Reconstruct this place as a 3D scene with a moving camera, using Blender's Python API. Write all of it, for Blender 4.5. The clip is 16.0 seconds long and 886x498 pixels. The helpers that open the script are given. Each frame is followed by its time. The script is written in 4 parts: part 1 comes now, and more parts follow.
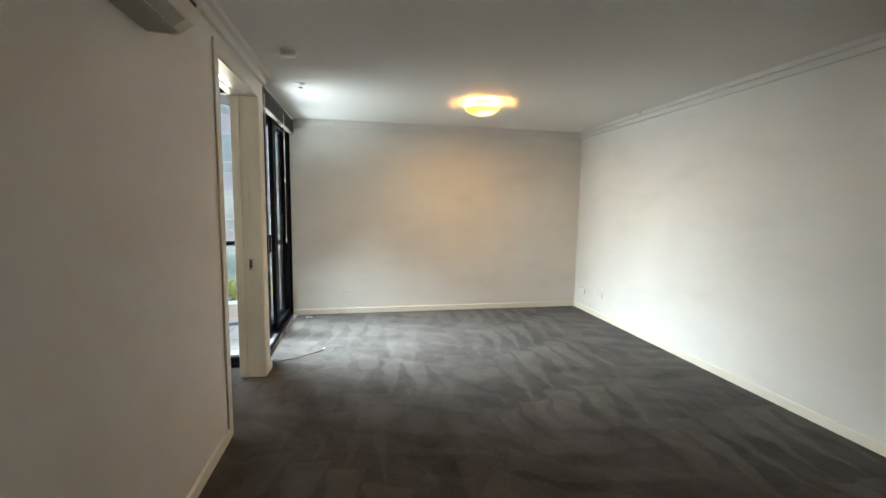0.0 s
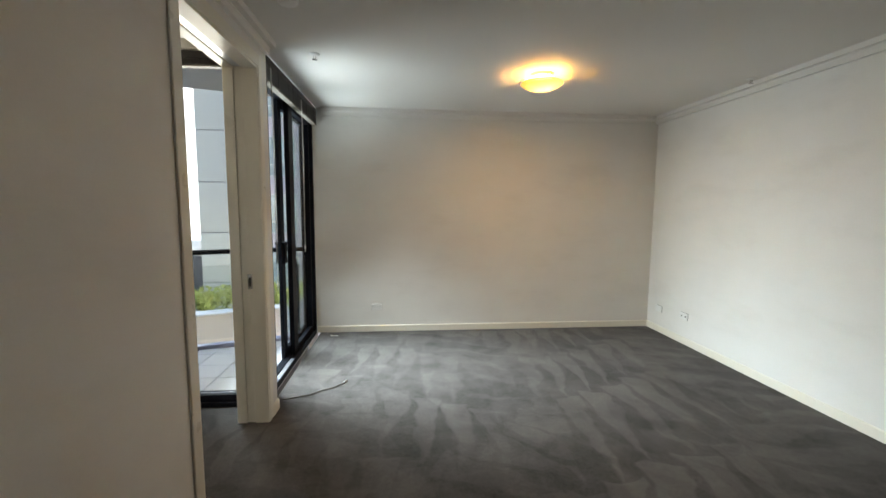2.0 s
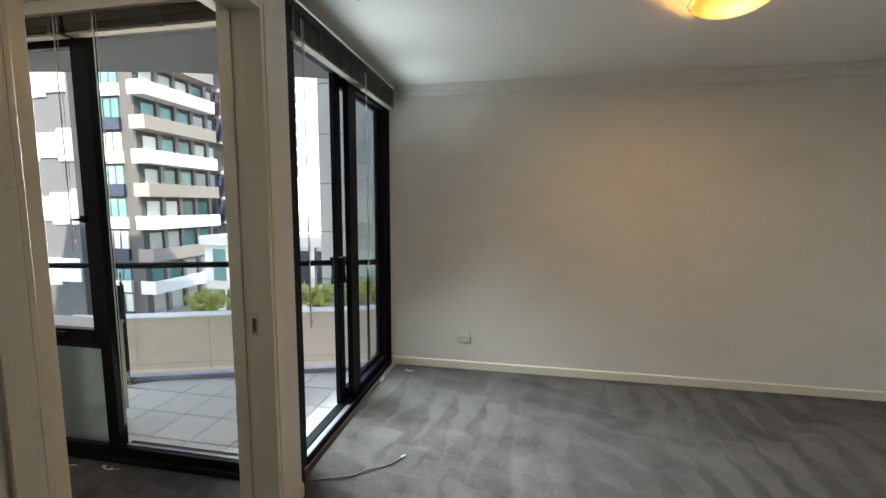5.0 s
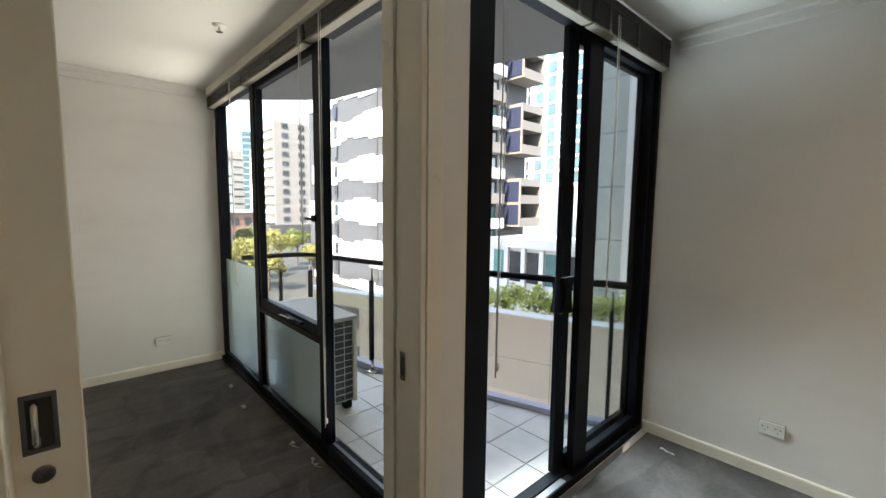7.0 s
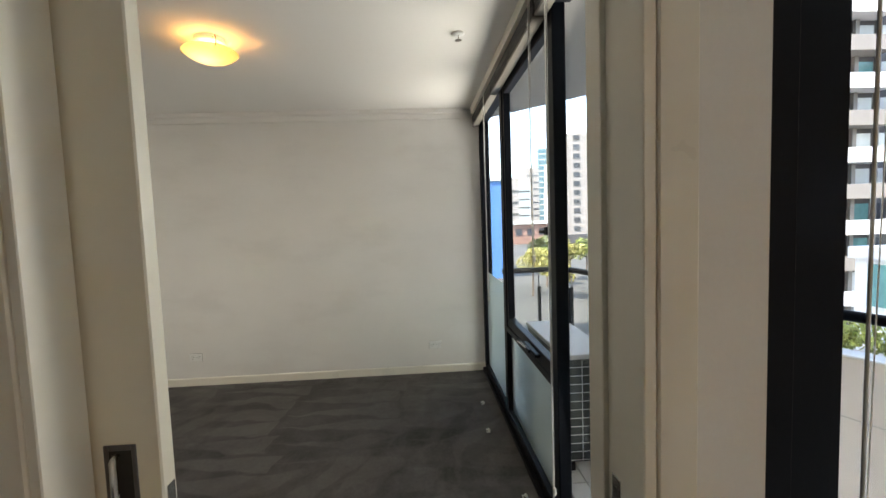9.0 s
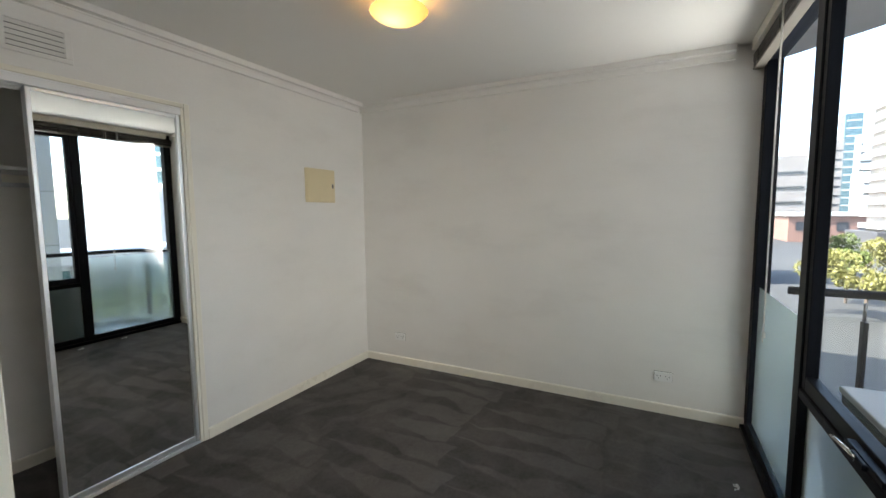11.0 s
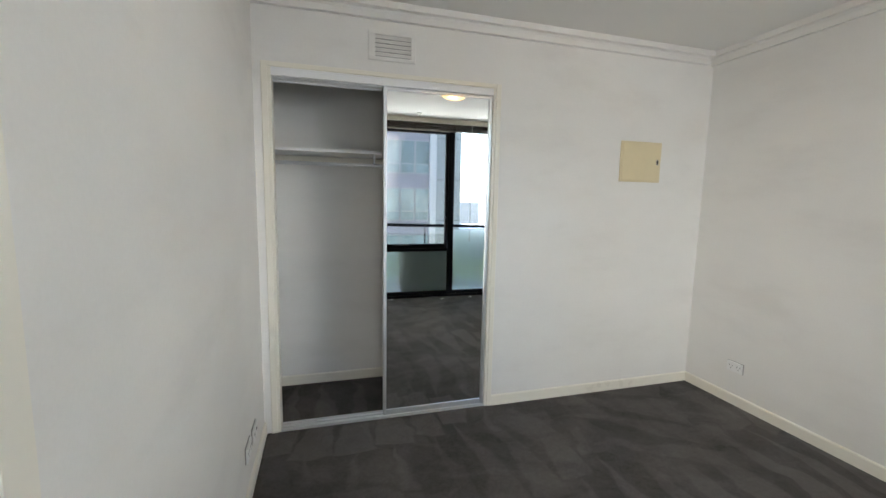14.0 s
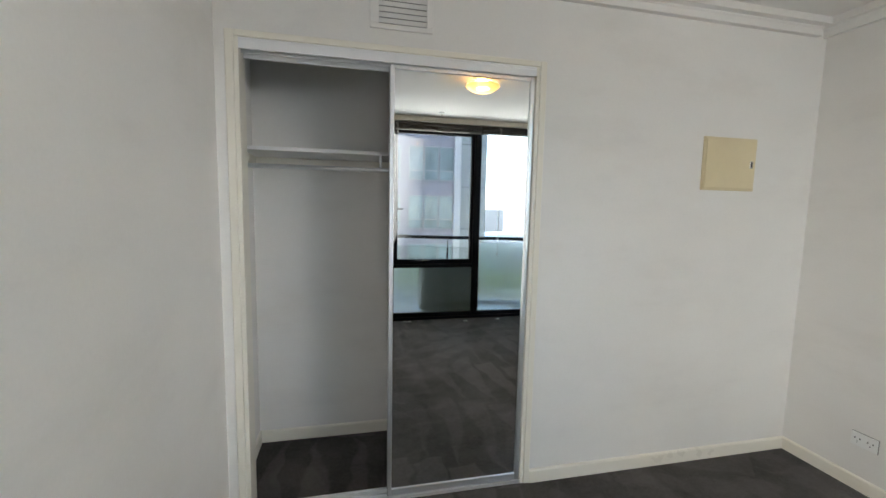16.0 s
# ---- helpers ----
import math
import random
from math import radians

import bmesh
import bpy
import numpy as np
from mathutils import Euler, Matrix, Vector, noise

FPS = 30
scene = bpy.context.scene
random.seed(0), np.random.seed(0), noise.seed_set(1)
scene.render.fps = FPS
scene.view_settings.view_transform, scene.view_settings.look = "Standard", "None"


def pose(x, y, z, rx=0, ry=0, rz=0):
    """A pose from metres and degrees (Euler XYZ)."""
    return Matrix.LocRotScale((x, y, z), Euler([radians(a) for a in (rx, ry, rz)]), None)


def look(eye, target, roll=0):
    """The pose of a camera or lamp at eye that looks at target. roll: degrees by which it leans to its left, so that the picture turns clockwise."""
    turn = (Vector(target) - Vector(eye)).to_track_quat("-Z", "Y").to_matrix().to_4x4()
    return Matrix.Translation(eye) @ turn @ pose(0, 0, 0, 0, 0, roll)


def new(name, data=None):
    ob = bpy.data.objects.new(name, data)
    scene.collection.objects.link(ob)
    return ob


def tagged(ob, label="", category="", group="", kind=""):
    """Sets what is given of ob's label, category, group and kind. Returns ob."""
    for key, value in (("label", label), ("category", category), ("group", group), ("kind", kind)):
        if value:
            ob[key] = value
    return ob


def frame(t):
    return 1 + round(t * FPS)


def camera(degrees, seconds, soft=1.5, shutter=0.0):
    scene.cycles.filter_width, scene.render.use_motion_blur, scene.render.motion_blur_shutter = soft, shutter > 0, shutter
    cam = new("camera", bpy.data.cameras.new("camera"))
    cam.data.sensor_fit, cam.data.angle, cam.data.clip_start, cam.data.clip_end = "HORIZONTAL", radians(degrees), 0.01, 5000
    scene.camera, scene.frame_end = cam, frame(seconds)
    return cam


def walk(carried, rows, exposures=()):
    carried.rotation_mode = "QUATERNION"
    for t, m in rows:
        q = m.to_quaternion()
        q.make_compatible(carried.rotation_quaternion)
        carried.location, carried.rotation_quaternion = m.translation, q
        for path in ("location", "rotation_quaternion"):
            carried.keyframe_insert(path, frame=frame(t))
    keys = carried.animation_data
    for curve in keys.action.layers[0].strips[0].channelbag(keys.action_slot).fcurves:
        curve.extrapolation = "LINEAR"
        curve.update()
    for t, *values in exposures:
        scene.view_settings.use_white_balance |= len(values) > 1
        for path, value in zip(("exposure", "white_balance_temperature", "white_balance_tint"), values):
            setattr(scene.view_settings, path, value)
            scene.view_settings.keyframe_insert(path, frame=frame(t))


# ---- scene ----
cam = camera(94.1, 16.0)
PATH = [
    (0, (0.122, 0.12, 1.507), (0.491, 2.075, 1.298), 0.8),
    (0.5, (0.135, 0.34, 1.505), (0.448, 2.304, 1.291), 0.8),
    (1, (0.105, 0.577, 1.497), (0.365, 2.548, 1.284), 0.7),
    (1.5, (0.145, 0.781, 1.494), (0.357, 2.759, 1.282), 0.6),
    (2, (0.203, 0.987, 1.496), (0.385, 2.969, 1.293), 0.4),
    (2.5, (0.216, 1.185, 1.498), (0.358, 3.17, 1.299), 0.3),
    (3, (0.223, 1.383, 1.505), (0.308, 3.372, 1.308), 0.2),
    (3.2, (0.248, 1.453, 1.5), (0.302, 3.442, 1.305), 0.2),
    (5.3, (0.379, 2.279, 1.544), (-0.153, 4.196, 1.331), 0.2),
    (5.5, (0.385, 2.37, 1.537), (-0.276, 4.246, 1.335), 0.3),
    (6, (0.352, 2.585, 1.532), (-0.598, 4.333, 1.326), 0.7),
    (6.5, (0.274, 2.794, 1.522), (-0.914, 4.391, 1.329), 0.3),
    (7, (0.256, 3.004, 1.519), (-1.219, 4.339, 1.325), 0.6),
    (7.5, (0.25, 3.207, 1.515), (-1.469, 4.215, 1.345), 0.8),
    (8, (0.138, 3.355, 1.513), (-1.736, 4.038, 1.362), -0.1),
    (8.2, (0.086, 3.405, 1.512), (-1.832, 3.953, 1.368), -0.6),
    (10.3, (-0.556, 3.5, 1.529), (-2.486, 2.998, 1.379), -1.8),
    (10.5, (-0.637, 3.509, 1.527), (-2.532, 2.889, 1.372), -1.4),
    (11, (-0.792, 3.491, 1.528), (-2.563, 2.579, 1.349), -0.5),
    (11.5, (-0.934, 3.384, 1.526), (-2.535, 2.198, 1.347), -0.7),
    (12, (-1.056, 3.339, 1.512), (-2.364, 1.836, 1.34), -0.5),
    (12.5, (-1.201, 3.388, 1.499), (-2.178, 1.653, 1.316), 0.2),
    (13, (-1.263, 3.433, 1.507), (-2.031, 1.598, 1.301), 0.5),
    (13.5, (-1.293, 3.446, 1.481), (-1.933, 1.563, 1.267), 0.8),
    (14, (-1.307, 3.429, 1.468), (-1.865, 1.523, 1.227), 1.1),
    (14.5, (-1.317, 3.342, 1.456), (-1.817, 1.421, 1.214), 0.9),
    (15, (-1.317, 3.173, 1.454), (-1.768, 1.236, 1.239), 0.3),
    (15.5, (-1.411, 3.02, 1.46), (-1.771, 1.062, 1.268), 0.6),
    (16, (-1.489, 2.787, 1.503), (-1.934, 0.848, 1.294), 1.2),
]
walk(cam, [(t, look(eye, target, roll)) for t, eye, target, roll in PATH], [(0.0, 3.7, 7600, 10), (1.5, 3.4, 7600, 10), (3.0, 3.1, 7600, 10), (5.5, 2.82, 7700, 10), (7.0, 2.88, 7550, 10), (7.6, 3.0, 7500, 10), (8.2, 3.02, 7400, 10), (10.5, 2.86, 6900, 10), (12.5, 3.32, 6480, 10), (15.0, 3.32, 6500, 10), (16.0, 3.18, 6500, 10)])

# ---- light ----
world = bpy.data.worlds.new("sky")
scene.world = world
world.use_nodes = True
wn = world.node_tree.nodes
sky = wn.new("ShaderNodeTexSky")
sky.sky_type = "NISHITA"
sky.sun_disc = False
SUN_AZ, SUN_EL = 160.0, 48.0
sky.sun_elevation, sky.sun_rotation = radians(SUN_EL), radians(SUN_AZ)
wn["Background"].inputs[1].default_value = 0.15
world.node_tree.links.new(sky.outputs[0], wn["Background"].inputs[0])
sun = new("sun", bpy.data.lights.new("sun", "SUN"))
sun.data.energy, sun.data.angle, sun.data.color = 2.6, radians(0.5), (1.0, 0.95, 0.88)
sdir = Vector((math.sin(radians(SUN_AZ)) * math.cos(radians(SUN_EL)), math.cos(radians(SUN_AZ)) * math.cos(radians(SUN_EL)), math.sin(radians(SUN_EL))))
sun.matrix_world = look(sdir * 50, (0, 0, 0))


def window_light(name, at, towards, width, height, watts, spread):
    """Area lamp added at a window's opening, in place of sky and sunlit-street daylight."""
    lamp = new(name, bpy.data.lights.new(name, "AREA"))
    lamp.data.shape, lamp.data.size, lamp.data.size_y, lamp.data.energy, lamp.data.spread = "RECTANGLE", width, height, watts, radians(spread)
    lamp.data.color = (0.66, 0.84, 1.0) if "living" in name else (1.0, 0.99, 0.97)
    lamp.matrix_world = look(at, towards)


window_light("daylight_living", (-1.02, 5.0, 1.25), (0.0, 4.80, 1.02), 1.5, 2.2, 2.1, 66)
# extra lamp tilted down to brighten the carpet by the window
window_light("daylight_living_low", (-1.01, 4.95, 1.10), (-0.05, 4.70, 0.22), 1.5, 1.3, 6.3, 80)
window_light("daylight_living_up", (-1.25, 4.95, 1.92), (-0.25, 4.85, 2.72), 1.5, 0.55, 1.1, 76)
window_light("daylight_bedroom", (-2.5, 4.29, 1.25), (-3.02, 3.29, 1.10), 3.1, 2.2, 1.75, 76)
# extra narrow beam that brightens the bedroom side of the partition
window_light("daylight_bedroom_side", (-2.9, 4.40, 1.30), (-2.10, 3.40, 1.25), 2.3, 2.2, 0.66, 27)
window_light("daylight_bedroom_up", (-2.7, 4.62, 1.92), (-2.6, 3.62, 2.72), 2.9, 0.55, 1.75, 76)


# ---- materials ----
def node_mat(name):
    m = bpy.data.materials.new(name)
    m.use_nodes = True
    nt = m.node_tree
    return m, nt, nt.nodes["Principled BSDF"]


def lin(nt, a, b):
    nt.links.new(a, b)


def noise_node(nt, vec, scale, detail=4.0, rough=0.55):
    n = nt.nodes.new("ShaderNodeTexNoise")
    n.inputs["Scale"].default_value, n.inputs["Detail"].default_value, n.inputs["Roughness"].default_value = scale, detail, rough
    lin(nt, vec, n.inputs["Vector"])
    return n


def ramp(nt, fac, stops):
    r = nt.nodes.new("ShaderNodeValToRGB")
    while len(r.color_ramp.elements) < len(stops):
        r.color_ramp.elements.new(0.5)
    for e, (p, c) in zip(r.color_ramp.elements, stops):
        e.position, e.color = p, (*c, 1) if len(c) == 3 else c
    lin(nt, fac, r.inputs[0])
    return r


def surface(name, col, rough=0.6, metal=0.0, vary=0.08, big=1.2, fine=60.0, bump=0.05, dist=0.002, coat=0.0, random_vary=0.0):
    """A plain surface: base colour with large mottling and fine grain, slight relief."""
    m, nt, bsdf = node_mat(name)
    geo = nt.nodes.new("ShaderNodeTexCoord")
    n1, n2 = noise_node(nt, geo.outputs["Object"], big), noise_node(nt, geo.outputs["Object"], fine, 6)
    add = nt.nodes.new("ShaderNodeMath")
    add.operation = "MULTIPLY_ADD"
    add.inputs[1].default_value = 0.35
    lin(nt, n2.outputs[0], add.inputs[0])
    lin(nt, n1.outputs[0], add.inputs[2])
    lo = tuple(c * (1 - vary) for c in col)
    hi = tuple(min(1.0, c * (1 + vary)) for c in col)
    r = ramp(nt, add.outputs[0], [(0.4, lo), (0.9, hi)])
    out = r.outputs[0]
    if random_vary:
        info = nt.nodes.new("ShaderNodeObjectInfo")
        hsv = nt.nodes.new("ShaderNodeHueSaturation")
        mr = nt.nodes.new("ShaderNodeMapRange")
        mr.inputs["To Min"].default_value, mr.inputs["To Max"].default_value = 1 - random_vary, 1 + random_vary
        lin(nt, info.outputs["Random"], mr.inputs["Value"])
        lin(nt, mr.outputs[0], hsv.inputs["Value"])
        lin(nt, out, hsv.inputs["Color"])
        out = hsv.outputs[0]
    lin(nt, out, bsdf.inputs["Base Color"])
    rr = nt.nodes.new("ShaderNodeMapRange")
    rr.inputs["To Min"].default_value, rr.inputs["To Max"].default_value = max(0.02, rough - 0.08), min(1, rough + 0.08)
    lin(nt, n1.outputs[0], rr.inputs["Value"])
    lin(nt, rr.outputs[0], bsdf.inputs["Roughness"])
    bsdf.inputs["Metallic"].default_value = metal
    if coat:
        bsdf.inputs["Coat Weight"].default_value = coat
    if bump:
        b = nt.nodes.new("ShaderNodeBump")
        b.inputs["Strength"].default_value, b.inputs["Distance"].default_value = bump, dist
        lin(nt, n2.outputs[0], b.inputs["Height"])
        lin(nt, b.outputs[0], bsdf.inputs["Normal"])
    return m


def carpet_material():
    """Charcoal cut-pile carpet: fine tufts, and shard-shaped vacuum strokes where the nap leans."""
    m, nt, bsdf = node_mat("carpet_pile")
    tc = nt.nodes.new("ShaderNodeTexCoord")

    def strokes(turn, sx, sy, off):
        rot = nt.nodes.new("ShaderNodeMapping")
        rot.inputs["Rotation"].default_value, rot.inputs["Location"].default_value = (0, 0, radians(turn)), (off, off * 0.7, 0)
        lin(nt, tc.outputs["Object"], rot.inputs["Vector"])
        st = nt.nodes.new("ShaderNodeMapping")
        st.inputs["Scale"].default_value = (sx, sy, 1.0)
        lin(nt, rot.outputs[0], st.inputs["Vector"])
        v = nt.nodes.new("ShaderNodeTexVoronoi")
        v.voronoi_dimensions = "2D"
        v.inputs["Scale"].default_value = 1.0
        v.feature = "SMOOTH_F1"
        v.inputs["Smoothness"].default_value = 0.2
        lin(nt, st.outputs[0], v.inputs["Vector"])
        sep = nt.nodes.new("ShaderNodeSeparateColor")
        lin(nt, v.outputs["Color"], sep.inputs[0])
        return sep.outputs[0]

    def fma(x, k, y):
        n = nt.nodes.new("ShaderNodeMath")
        n.operation = "MULTIPLY_ADD"
        n.inputs[1].default_value = k
        lin(nt, x, n.inputs[0])
        if isinstance(y, float):
            n.inputs[2].default_value = y
        else:
            lin(nt, y, n.inputs[2])
        return n.outputs[0]

    def calc(op, a, b=0.0):
        n = nt.nodes.new("ShaderNodeMath")
        n.operation = op
        for k, q in enumerate((a, b)):
            if isinstance(q, float):
                n.inputs[k].default_value = q
            else:
                lin(nt, q, n.inputs[k])
        return n.outputs[0]

    def passes(turn, width, length, wobble, seed):
        """Rows of long pointed shards, left where a vacuum head went to and fro."""
        wob = noise_node(nt, tc.outputs["Object"], 1.1, 3, 0.6)
        mixv = nt.nodes.new("ShaderNodeVectorMath")
        mixv.operation = "MULTIPLY_ADD"
        mixv.inputs[1].default_value = (wobble, wobble, 0)
        lin(nt, wob.outputs["Color"], mixv.inputs[0])
        lin(nt, tc.outputs["Object"], mixv.inputs[2])
        rot = nt.nodes.new("ShaderNodeMapping")
        rot.inputs["Rotation"].default_value, rot.inputs["Location"].default_value = (0, 0, radians(turn)), (seed, seed * 0.37, 0)
        lin(nt, mixv.outputs[0], rot.inputs["Vector"])
        sep = nt.nodes.new("ShaderNodeSeparateXYZ")
        lin(nt, rot.outputs[0], sep.inputs[0])
        u, w = calc("DIVIDE", sep.outputs[0], width), calc("DIVIDE", sep.outputs[1], length)
        lean = calc("MULTIPLY", calc("SINE", calc("MULTIPLY", calc("FLOOR", u), 12.9)), 0.45)
        row = calc("FRACT", calc("ADD", w, lean))
        side = calc("MULTIPLY", calc("ABSOLUTE", calc("SUBTRACT", calc("FRACT", u), 0.5)), 2.0)
        edge = calc("SUBTRACT", row, side)
        soft = nt.nodes.new("ShaderNodeMapRange")
        soft.interpolation_type = "SMOOTHSTEP"
        soft.inputs["From Min"].default_value, soft.inputs["From Max"].default_value = -0.10, 0.10
        lin(nt, edge, soft.inputs["Value"])
        return soft.outputs[0]

    grain = noise_node(nt, tc.outputs["Object"], 190, 3, 0.8)
    tuft = noise_node(nt, tc.outputs["Object"], 45, 4, 0.7)
    blot = noise_node(nt, tc.outputs["Object"], 2.6, 6, 0.68)
    worn = noise_node(nt, tc.outputs["Object"], 0.75, 2, 0.5)
    area = nt.nodes.new("ShaderNodeMapRange")
    area.inputs["From Min"].default_value, area.inputs["From Max"].default_value = 0.40, 0.60
    lin(nt, worn.outputs[0], area.inputs["Value"])
    v = fma(calc("MULTIPLY", passes(4, 0.23, 0.95, 0.45, 0.3), area.outputs[0]), 0.15, 0.0)
    v = fma(calc("MULTIPLY", passes(-70, 0.27, 1.2, 0.7, 1.7), calc("SUBTRACT", 1.0, area.outputs[0])), 0.09, v)
    v = fma(strokes(-24, 5.0, 2.0, 9.0), 0.10, v)
    v = fma(blot.outputs[0], 0.55, v)
    v = fma(tuft.outputs[0], 0.28, v)
    v = fma(grain.outputs[0], 0.46, v)
    r = ramp(nt, v, [(0.50, (0.016, 0.0145, 0.014)), (1.10, (0.140, 0.129, 0.124))])
    lin(nt, r.outputs[0], bsdf.inputs["Base Color"])
    bsdf.inputs["Roughness"].default_value = 0.95
    bsdf.inputs["Specular IOR Level"].default_value = 0.15
    bsdf.inputs["Sheen Weight"].default_value = 0.08
    bsdf.inputs["Sheen Roughness"].default_value = 0.6
    bmp = nt.nodes.new("ShaderNodeBump")
    bmp.inputs["Strength"].default_value, bmp.inputs["Distance"].default_value = 0.7, 0.008
    lin(nt, v, bmp.inputs["Height"])
    lin(nt, bmp.outputs[0], bsdf.inputs["Normal"])
    return m


def clear_glass(name, tint, gloss=1.0):
    """Thin window pane: lets light straight through, with a Fresnel reflection."""
    m = bpy.data.materials.new(name)
    m.use_nodes = True
    nt = m.node_tree
    nt.nodes.clear()
    out = nt.nodes.new("ShaderNodeOutputMaterial")
    tr, gl, mx, fr, pw, ml = (nt.nodes.new(k) for k in ("ShaderNodeBsdfTransparent", "ShaderNodeBsdfGlossy", "ShaderNodeMixShader", "ShaderNodeLayerWeight", "ShaderNodeMath", "ShaderNodeMath"))
    tr.inputs[0].default_value = (*tint, 1)
    gl.inputs["Roughness"].default_value = 0.02
    gl.inputs[0].default_value = (gloss, gloss, gloss, 1)
    fr.inputs[0].default_value = 0.5
    pw.operation, ml.operation = "POWER", "MULTIPLY_ADD"
    pw.inputs[1].default_value = 5.0
    ml.inputs[1].default_value, ml.inputs[2].default_value = 0.22, 0.015
    lin(nt, fr.outputs["Facing"], pw.inputs[0])
    lin(nt, pw.outputs[0], ml.inputs[0])
    lin(nt, ml.outputs[0], mx.inputs[0])
    lin(nt, tr.outputs[0], mx.inputs[1])
    lin(nt, gl.outputs[0], mx.inputs[2])
    lin(nt, mx.outputs[0], out.inputs[0])
    return m


def frosted_glass(name):
    m, nt, bsdf = node_mat(name)
    bsdf.inputs["Base Color"].default_value = (0.74, 0.86, 0.86, 1)
    bsdf.inputs["Transmission Weight"].default_value = 0.9
    bsdf.inputs["Roughness"].default_value = 0.42
    bsdf.inputs["IOR"].default_value = 1.1
    return m


def lamp_glass(name, strength):
    """Amber glass with the bulb's hot spot behind it."""
    m, nt, bsdf = node_mat(name)
    tc = nt.nodes.new("ShaderNodeTexCoord")
    off = nt.nodes.new("ShaderNodeMapping")
    off.inputs["Location"].default_value = (-0.03, 0.02, 0.13)
    lin(nt, tc.outputs["Object"], off.inputs["Vector"])
    ln = nt.nodes.new("ShaderNodeVectorMath")
    ln.operation = "LENGTH"
    lin(nt, off.outputs[0], ln.inputs[0])
    n = noise_node(nt, tc.outputs["Object"], 9, 4)
    ma = nt.nodes.new("ShaderNodeMath")
    ma.operation = "MULTIPLY_ADD"
    ma.inputs[1].default_value = 0.03
    lin(nt, n.outputs[0], ma.inputs[0])
    lin(nt, ln.outputs["Value"], ma.inputs[2])
    r = ramp(nt, ma.outputs[0], [(0.03, (1.0, 0.86, 0.50)), (0.12, (1.0, 0.66, 0.20)), (0.20, (0.62, 0.30, 0.05))])
    bsdf.inputs["Base Color"].default_value = (0.30, 0.19, 0.07, 1)
    bsdf.inputs["Roughness"].default_value = 0.3
    lin(nt, r.outputs[0], bsdf.inputs["Emission Color"])
    bsdf.inputs["Emission Strength"].default_value = strength
    out = nt.nodes["Material Output"]
    clear, mix = nt.nodes.new("ShaderNodeBsdfTransparent"), nt.nodes.new("ShaderNodeMixShader")
    clear.inputs[0].default_value = (1.0, 0.90, 0.74, 1)
    mix.inputs[0].default_value = 0.35
    lin(nt, bsdf.outputs[0], mix.inputs[1])
    lin(nt, clear.outputs[0], mix.inputs[2])
    lin(nt, mix.outputs[0], out.inputs[0])
    return m


WALL = surface("wall_paint", (0.80, 0.785, 0.75), 0.55, vary=0.045, big=1.1, fine=110, bump=0.12, dist=0.001)


def scuffed(m):
    """Faint rubbed and washed patches, wider than tall, over a painted wall."""
    nt = m.node_tree
    bsdf = nt.nodes["Principled BSDF"]
    src = bsdf.inputs["Base Color"].links[0].from_socket
    tc = nt.nodes.new("ShaderNodeTexCoord")
    st = nt.nodes.new("ShaderNodeMapping")
    st.inputs["Scale"].default_value = (0.9, 0.9, 2.6)
    lin(nt, tc.outputs["Object"], st.inputs["Vector"])
    n = noise_node(nt, st.outputs[0], 1.3, 6, 0.6)
    r = ramp(nt, n.outputs[0], [(0.30, (0.93, 0.926, 0.922)), (0.46, (0.985, 0.984, 0.983)), (0.60, (1.0, 1.0, 1.0))])
    mx = nt.nodes.new("ShaderNodeMix")
    mx.data_type, mx.blend_type = "RGBA", "MULTIPLY"
    mx.inputs[0].default_value = 1.0
    lin(nt, src, mx.inputs[6])
    lin(nt, r.outputs[0], mx.inputs[7])
    lin(nt, mx.outputs[2], bsdf.inputs["Base Color"])


scuffed(WALL)
CEIL = surface("ceiling_paint", (0.80, 0.785, 0.75), 0.75, vary=0.02, big=0.7, fine=120, bump=0.08, dist=0.001)
TRIM = surface("trim_enamel", (0.82, 0.785, 0.69), 0.3, vary=0.02, big=3, fine=40, bump=0.04)
DOORP = surface("door_enamel", (0.80, 0.755, 0.63), 0.32, vary=0.03, big=2, fine=30, bump=0.15, dist=0.001)
CARPET = carpet_material()
BLACK = surface("powder_coat", (0.008, 0.010, 0.015), 0.45, vary=0.2, big=4, fine=90, bump=0.06)
BLACK.node_tree.nodes["Principled BSDF"].inputs["Specular IOR Level"].default_value = 0.1
ALU = surface("anodised_aluminium", (0.72, 0.73, 0.74), 0.32, 0.85, vary=0.05, big=6, fine=120, bump=0.03)
WHITE_ALU = surface("white_powder_coat", (0.82, 0.82, 0.82), 0.35, 0.0, vary=0.03, big=6, fine=80, bump=0.02)
CHROME = surface("brushed_steel", (0.55, 0.53, 0.50), 0.25, 1.0, vary=0.08, big=20, fine=200, bump=0.03)
GUNMETAL = surface("dark_steel", (0.16, 0.15, 0.15), 0.32, 1.0, vary=0.15, big=20, fine=200, bump=0.03)
DARKHOLE = surface("dark_recess", (0.02, 0.018, 0.016), 0.6, vary=0.1)
# grey for the drawn shadow rim of power points and for concrete panel joints
SHADE_JOINT = surface("shade_and_joint_grey", (0.30, 0.29, 0.27), 0.5, vary=0.08, big=8, fine=60)
PLASTIC = surface("white_plastic", (0.82, 0.82, 0.80), 0.35, vary=0.02, big=8, fine=60, bump=0.0)
CREAMBOX = surface("cream_enamel", (0.72, 0.62, 0.40), 0.42, vary=0.04, big=5, fine=60, bump=0.04)
ACPLASTIC = surface("aged_plastic", (0.70, 0.66, 0.56), 0.4, vary=0.04, big=5, fine=60, bump=0.02)
GLASS = clear_glass("window_glass", (0.92, 0.94, 0.935))
